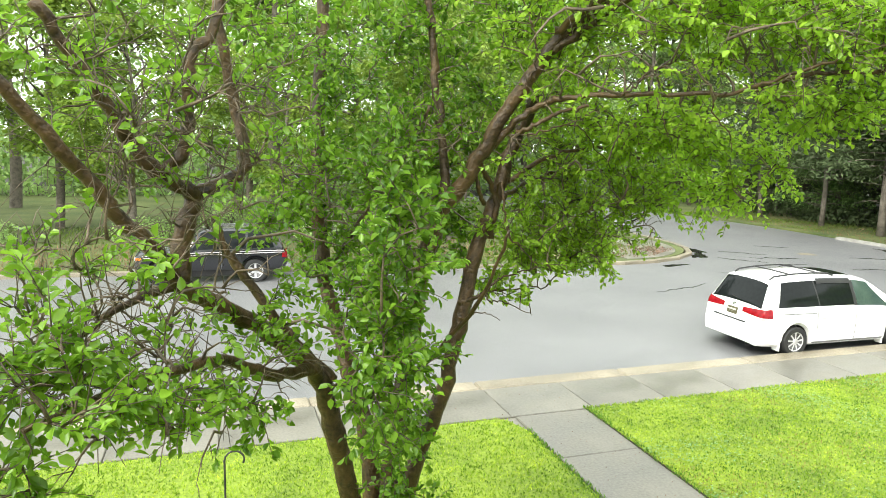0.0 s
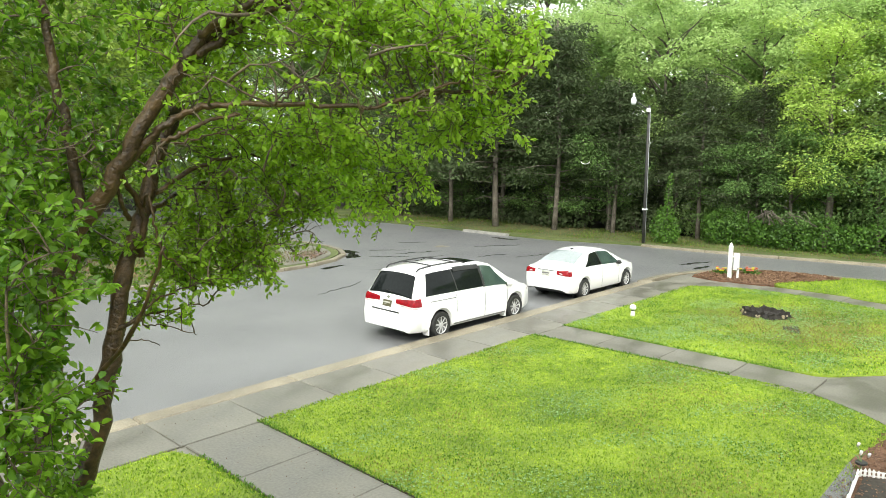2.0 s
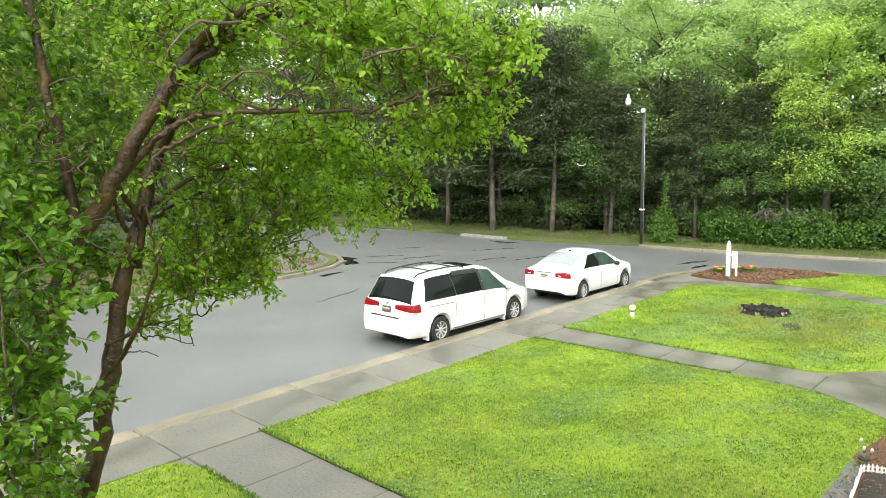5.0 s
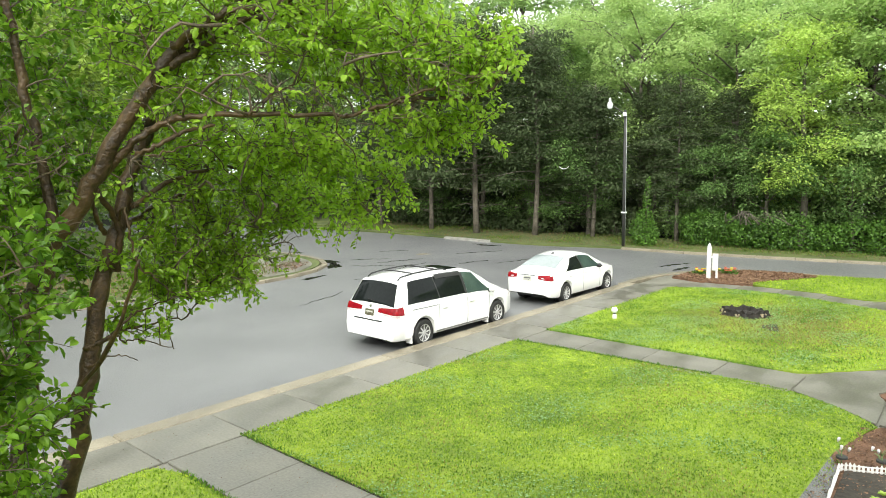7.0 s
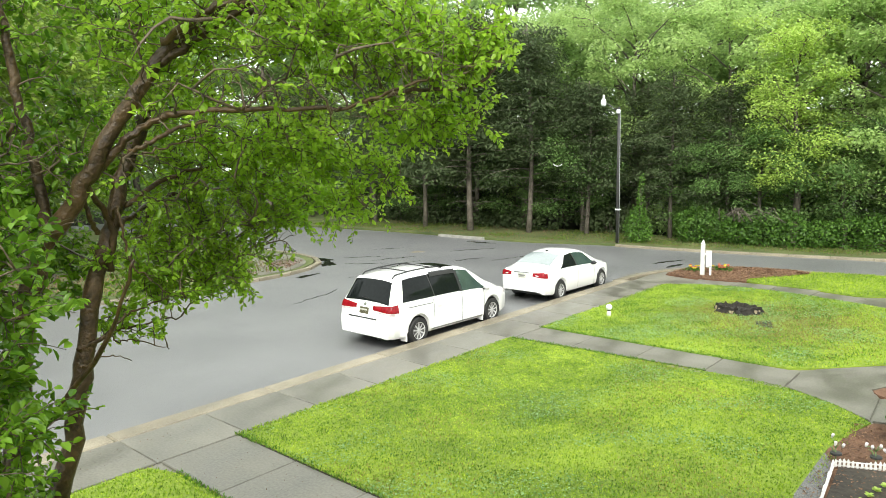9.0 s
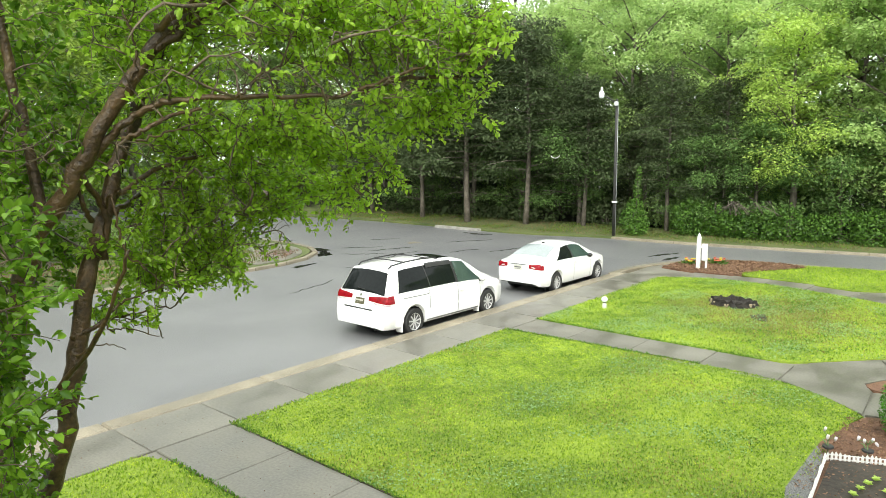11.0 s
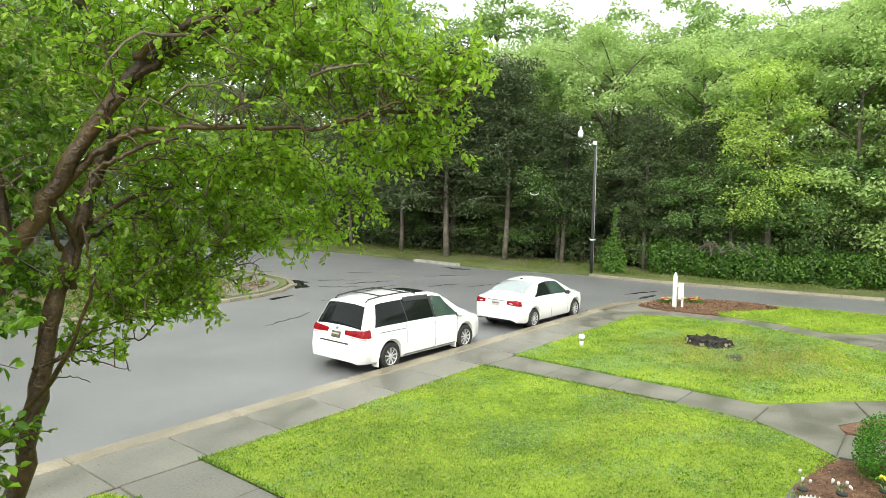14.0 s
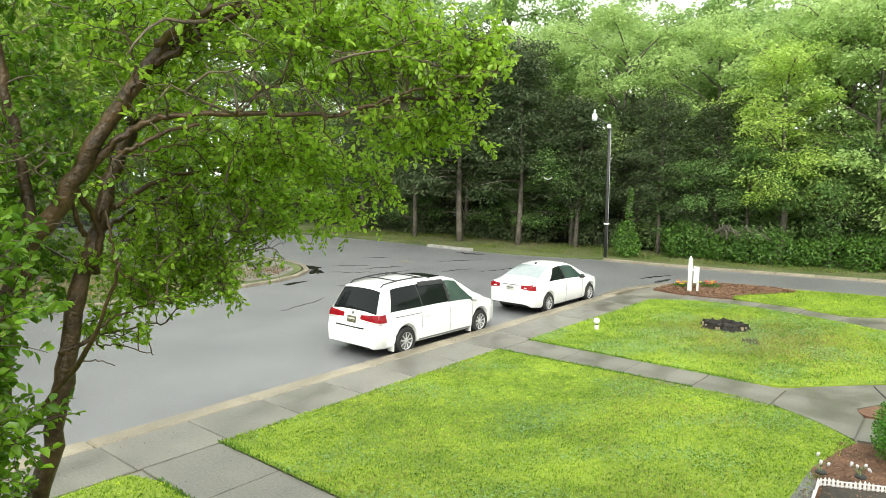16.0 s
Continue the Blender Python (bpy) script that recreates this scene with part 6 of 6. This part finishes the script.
grass("grass", LAWN_FAR, 900, 0.042, LAWN_Z, BLADE, 3, GRASS_TXT, lambda xy, rng: np.hypot(xy[:, 0] - 19.3, xy[:, 1] - 5.4) + rng.normal(size=len(xy)) * 0.9 > 1.9)
grass("grass", LAWN_CORNER, 500, 0.06, LAWN_Z, BLADE, 4, GRASS_TXT)
grass("clover", LAWN_MAIN, 520, 0.032, LAWN_Z + 0.015, CLOVER, 5, "pale bluish clover patches in the lawn", patchy(1.3, 0.58, 2), True)
grass("clover", LAWN_FAR, 620, 0.035, LAWN_Z + 0.02, CLOVER, 6, "pale bluish clover patches in the lawn", patchy(1.0, 0.35, 4), True)
grass("dry_grass", LAWN_FAR, 900, 0.042, LAWN_Z, DRY, 7, "thin brownish dry grass round the stump", lambda xy, rng: np.hypot(xy[:, 0] - 19.3, xy[:, 1] - 5.2) + rng.normal(size=len(xy)) * 0.9 < 2.3)
grass("dry_grass", LAWN_MAIN, 330, 0.038, LAWN_Z, STRAW, 8, "brownish worn streaks in the lawn", patchy(0.8, 0.55, 7))
TUFT = leaf_material("dark_tuft", (0.05, 0.125, 0.011), (0.14, 0.31, 0.035), 0.3, 0.5)
grass("grass_tufts", LAWN_MAIN, 430, 0.036, LAWN_Z, TUFT, 15, "darker green tufts scattered in the lawn", patchy(3.1, 0.45, 5))
grass("grass_tufts", LAWN_FAR, 320, 0.055, LAWN_Z, TUFT, 16, "darker green tufts scattered in the lawn", patchy(2.3, 0.4, 3))
grass("fallen_bits", [(3.0, 6), (6.0, 6), (6.0, 10.9), (2.0, 10.9)], 26, 0.02, 0.118, CHIP, 17, "small dark fallen bits on the wet pavement", lambda xy, rng: (xy[:, 0] > 4.6) & (xy[:, 0] < 5.84) | (xy[:, 1] > 9.75))
grass("verge_grass", [(31.2, 40), (31.6, 32), (31.5, 22), (32.8, 16.8), (33.0, 13), (34.1, 6), (36.3, -4), (40, -4), (36, 12), (37, 18), (37.5, 40)], 190, 0.10, 0.1, VERGE_BLADE, 9, "grass on the verge before the woods", patchy(0.5, 0.0, 3))
grass("fallen_leaves", [(31.0, 40), (31.3, 32), (31.1, 22), (32.3, 16.8), (32.6, 13), (33.7, 6), (36.0, -4), (40, -4), (36, 12), (37, 18), (37.5, 40)], 26, 0.09, 0.1, CHIP, 10, "brown fallen leaves on the verge")
grass("verge_grass", [(-12, 24.6), (12, 23.6), (17, 23.8), (19, 26), (19, 40), (-12, 40)], 60, 0.14, 0.1, VERGE_BLADE, 12, "rough grass across the road", patchy(0.5, 0.1, 1))
grass("pine_straw", [(-12, 24.6), (12, 23.4), (17, 23.6), (19, 25), (14, 30), (-12, 30)], 60, 0.12, 0.1, CHIP, 13, "brown pine straw across the road")

grass("thin_grass", [(8.75, 2.05), (9.3, 2.175), (11.0, 2.175), (12.3, 2.15), (12.2, 1.95), (10.62, 2.0), (9.0, 1.87)], 800, 0.035, 0.13, BLADE, 18, "thin grass creeping over the gravel strip", patchy(2.5, -0.1, 9))

# ragged grass along the cut edges of the lawns
for i, strip in enumerate(([(5.84, 0.6), (5.95, 0.6), (5.95, 9.72), (5.84, 9.72)], [(5.84, 9.63), (13.65, 9.67), (13.65, 9.76), (5.84, 9.72)], [(13.78, 5.0), (13.9, 5.0), (13.7, 9.75), (13.58, 9.75)],
                           [(14.92, 4.1), (15.05, 4.1), (15.04, 9.75), (14.92, 9.75)], [(4.48, 6.0), (4.6, 6.0), (4.6, 9.2), (4.48, 9.2)])):
    grass("edge_grass", strip, 1300, 0.05, LAWN_Z, TUFT if i != 1 else BLADE, 60 + i, "ragged grass overhanging the lawn's cut edge")

# seedlings in the planting bed, each with its leaves
for i, (x, y) in enumerate(((9.55, 1.45), (9.78, 1.41), (10.0, 1.36), (10.2, 1.3), (10.32, 1.02), (10.1, 1.08), (9.88, 1.13))):
    r = np.random.default_rng(i)
    plant_ob = thing("seedling", pose(x, y, 0.15), "bright yellow-green lettuce seedling in dark soil", "seedling", "seedlings in the bed")
    for k in range(8):
        a = k * 0.785 + r.uniform(-0.3, 0.3)
        c = np.array([[0.03 * math.cos(a), 0.03 * math.sin(a), 0.03 + 0.02 * (k % 2)]])
        lf = new("leaf", leaves_mesh("leaf", LEAF_BRIGHT, c, np.array([[math.cos(a), math.sin(a), 0.5]]), np.array([[0.1, 0.0, 1.0]]), 0.07, 0.05, True))
        lf.parent = plant_ob


# ---- pieces of the walks and kerbs ----
def pieces(parent, name, mat, spots, sx, sy, top, bottom, bevel=0.012):
    shared = mesh_of(name, box_bm(sx, sy, top - bottom, bevel, (0, 0, (top + bottom) / 2), segments=1), mat)
    for x, y, turn in spots:
        ob = new(name, shared)
        ob.parent = parent
        ob.matrix_local = pose(x, y, random.uniform(-0.003, 0.003), random.uniform(-0.15, 0.15), random.uniform(-0.15, 0.15), turn)


EDGE_SOIL_SHADE = material("edge_soil_shade", (0.012, 0.010, 0.006), (0.06, 0.045, 0.025), 3.0, 0.9, 0.7, fine=30)
pave = bpy.data.objects["pavement"]
SL = 1.52
# dark strips: cut soil plus the shadow line under the lawn's edge, as colour
slab("soil_shade_edge_1", [(5.858, 0.6), (5.885, 0.6), (5.885, 9.69), (5.858, 9.69)], 0.126, 0.0, EDGE_SOIL_SHADE, "dark wet soil edge along the lawn, its shadow line painted in", "soil edge")
slab("soil_shade_edge_2", [(13.85, 5.0), (13.9, 5.0), (13.68, 9.7), (13.63, 9.7)], 0.126, 0.0, EDGE_SOIL_SHADE, "dark wet soil edge along the lawn, its shadow line painted in", "soil edge")
pieces(pave, "paving_slab", CONCRETE, [(-19.05 + SL * i, 10.335, 0) for i in range(28)], SL - 0.012, 1.27, 0.12, 0.03)
pieces(pave, "paving_slab", CONCRETE, [(5.22, 9.66 - 0.775 - 1.55 * i, 0) for i in range(6)], 1.30, 1.54, 0.12, 0.03)
pieces(pave, "paving_slab", CONCRETE, [(14.32, 9.68 - 0.775 - 1.55 * i, 0) for i in range(4)], 1.30, 1.54, 0.12, 0.03)
for nm, pts in (("apron_slab", [(13.9, 3.45), (14.98, 3.45), (15.38, 3.25), (16.5, 2.2), (15.4, 1.75), (14.6, 2.18), (14.18, 1.98), (12.84, 1.91), (13.36, 2.55), (13.8, 3.4)]),
                ("apron_slab", [(12.95, 1.42), (12.84, 1.87), (14.16, 1.94), (14.55, -0.9), (12.95, -0.9)]), ("apron_slab", [(16.53, 2.18), (17.25, 1.28), (17.4, -0.9), (16.2, -0.9), (16.05, 1.15), (15.45, 1.73)])):
    part(nm, slab_bm(pts, 0.12, 0.03, 0.008), CONCRETE, pave)
pieces(pave, "paving_slab", CONCRETE, [(23.95, 8.5, 0), (24.05, 7.2, 2), (24.0, 5.9, -3), (23.6, 4.6, -14), (23.2, 3.3, -18), (22.8, 2.0, -18)], 1.05, 1.28, 0.115, 0.03)
kerb = tagged(new("kerb_1", mesh_of("kerb_base", slab_bm([(-60, 10.985), (22.5, 10.985), (22.5, 11.41), (-60, 11.41)], 0.07, -0.06), KERB)), "tan concrete kerb along the road", "kerb", kind="structure")
KL = 3.05
pieces(kerb, "kerbstone", KERB, [(7.53 + KL * (i - 9) + KL / 2, 11.2, 0) for i in range(14)], KL - 0.015, 0.425, 0.12, -0.05, 0.03)


def kerb_along(name, line, width, top, mat, label, count):
    base = tagged(new(name), label, "kerb", kind="structure")
    line = [Vector((x, y, 0)) for x, y in line]
    total = sum((b - a).length for a, b in zip(line, line[1:]))
    step, at = total / count, 0.0

    def where(s):
        for a, b in zip(line, line[1:]):
            d = (b - a).length
            if s <= d:
                return a.lerp(b, s / d)
            s -= d
        return line[-1]
    for i in range(count):
        a, b = where(i * step), where((i + 1) * step - 0.015)
        m = (a + b) / 2
        ob = new("kerbstone", mesh_of("kerbstone", box_bm((b - a).length, width, top + 0.06, 0.02, (0, 0, (top - 0.06) / 2), segments=1), mat))
        ob.parent = base
        ob.matrix_local = pose(m.x, m.y, 0, 0, 0, math.degrees(math.atan2((b - a).y, (b - a).x)))


kerb_along("kerb_2", [p for p in CORNER if p[1] > -12], 0.3, 0.10, KERB, "wet concrete kerb round the street corner", 26)
kerb_along("kerb_3", [p for p in ISLAND if -30 < p[0] and p[1] < 45], 0.24, 0.12, KERB, "grey concrete kerb round the opposite corner", 40)
kerb_along("kerb_4", [p for p in EAST if -12 < p[1] < 16.9], 0.28, 0.11, KERB, "worn concrete kerb along the far verge", 16)
PALE_STONE = material("pale_concrete", (0.22, 0.21, 0.19), (0.4, 0.39, 0.36), 2.5, 0.6, 0.2)
slab("kerb_5", [(30.62, 27.2), (30.9, 27.2), (30.82, 23.8), (30.54, 23.8)], 0.14, -0.05, PALE_STONE, "pale concrete kerb block at the road's far edge", "kerb", 0.03)
BRICK = material("brick_paving", (0.10, 0.07, 0.055), (0.21, 0.15, 0.125), 5, 0.4, 0.4, rough_low=0.2)
slab("corner_walk", flat(smooth_line([(15.5, 23.2), (17.2, 23.45), (18.7, 24.5), (19.6, 26.2), (19.8, 28.5)], 4)) + [(18.0, 28.4), (17.4, 26.2), (15.5, 25.2)], 0.125, 0.0, CONCRETE, "wet concrete walk at the opposite street corner", "pavement")
slab("brick_ramp", [(17.5, 24.0), (18.5, 24.75), (19.1, 25.9), (18.2, 26.1), (17.4, 25.2)], 0.132, 0.02, BRICK, "dull brown brick ramp in the corner walk", "ramp")

# puddles and tar seams on the road
WATER = material("puddle_water", (0.012, 0.012, 0.012), (0.02, 0.02, 0.02), 1.0, 0.03, 0.0, spec=0.6)
TAR = material("tar_seam", (0.012, 0.012, 0.013), (0.03, 0.03, 0.03), 3.0, 0.25)


def crack(name, at, reach, wide, turn, label, seed):
    """A jagged sealed crack: a ribbon of uneven width along a broken line."""
    rnd = random.Random(seed)
    n = 26
    left, right = [], []
    drift = 0.0
    c, s = math.cos(radians(turn)), math.sin(radians(turn))
    for i in range(n + 1):
        u = (i / n - 0.5) * 2 * reach
        drift = drift * 0.85 + rnd.gauss(0, reach * 0.035)
        w = wide * rnd.uniform(0.25, 1.0) * (1 - abs(i / n * 2 - 1) ** 3) + 0.006
        for row, v in ((left, drift + w), (right, drift - w)):
            row.append((at[0] + u * c - v * s, at[1] + u * s + v * c))
    slab(name, left + right[::-1], 0.005, 0.001, TAR, label, "road seam")


def blot(name, at, rx, ry, turn, mat, label, z=0.005, seed=0, category="puddle"):
    rnd = random.Random(seed)
    pts = []
    for i in range(26):
        a = 2 * math.pi * i / 26
        r = 1 + 0.22 * math.sin(3 * a + seed) + 0.12 * math.sin(7 * a + 2 * seed) + rnd.uniform(-0.06, 0.06)
        x, y = rx * r * math.cos(a), ry * r * math.sin(a)
        c, s = math.cos(radians(turn)), math.sin(radians(turn))
        pts.append((at[0] + x * c - y * s, at[1] + x * s + y * c))
    slab(name, pts, z, z - 0.004, mat, label, category)


blot("puddle_1", (19.55, 24.0), 0.75, 0.3, 48, WATER, "dark gutter puddle at the street corner", seed=1)
blot("puddle_2", (16.9, 22.1), 0.6, 0.16, 10, WATER, "thin dark puddle near the kerb", seed=2)
blot("puddle_3", (20.3, 25.4), 0.3, 0.9, -8, WATER, "dark gutter puddle beside the kerb", seed=3)
for i, (x, y, rx, ry, turn) in enumerate(((18.7, 20.2, 1.1, 0.05, -12), (22.5, 22.7, 1.2, 0.09, -22), (24.2, 19.6, 0.9, 0.07, -18), (27.0, 21.6, 1.3, 0.08, -25), (22.0, 24.2, 1.0, 0.07, -35), (24.9, 25.6, 0.8, 0.08, -30), (28.5, 12.0, 1.0, 0.14, -20), (27.6, 11.4, 0.7, 0.16, -5), (21.0, 29.5, 0.9, 0.08, -30), (29.6, 23.2, 0.3, 1.0, 4), (21.2, 21.0, 1.6, 0.05, 14), (25.8, 18.2, 1.4, 0.05, -10), (20.6, 22.6, 1.0, 0.06, -50), (14.5, 18.4, 1.3, 0.03, 20))):
    crack(f"tar_seam_{i + 1}", (x, y), max(rx, ry), min(rx, ry), turn if rx > ry else turn + 90, "dark wet crack sealed with tar in the road", 10 + i)
blot("manhole", (24.8, 23.4), 0.36, 0.34, 0, KERB, "round pale utility cover in the road", 0.007, 30, "utility cover")
blot("bare_soil", (18.75, 5.25), 0.42, 0.2, 20, SOIL, "bare damp soil patch in the thin lawn", LAWN_Z + 0.012, 41, "soil")


# ---- movement: the wind in the crape myrtle and the wood's edge ----
def sway(ob, at, axis, degrees, period, shift):
    rows = []
    for i in range(41):
        t = 0.4 * i
        a = degrees * (math.sin(2 * math.pi * (t - shift) / period) + 0.35 * math.sin(2 * math.pi * (t - shift) / (period * 0.61) + 1))
        rows.append((t, Matrix.Translation(at) @ Matrix.Rotation(radians(a), 4, Vector(axis))))
    walk(ob, rows)


def motions():
    sway(*MYRTLE["right_upper"], (0.72, 0.69, 0), 0.9, 1.6, 6.5)
    sway(*MYRTLE["right_lower"], (0.3, 0.9, 0.2), 0.35, 1.9, 0.4)
    sway(*MYRTLE["centre"], (0.9, 0.2, 0), 0.45, 2.3, 1.1)
    sway(*MYRTLE["left"], (0.5, 0.6, 0.4), 0.6, 2.0, 0.8)
    for i, tree in enumerate((bright[0], light_a[1], light_a[2], light_b[0], light_b[1], light_b[2])):
        crown = [c for c in tree.children if c.name.startswith("crown")][0]
        sway(crown, (0, 0, 0), (0.6, 0.8, 0), 0.22, 2.6 + 0.3 * i, 0.7 * i)


motions()
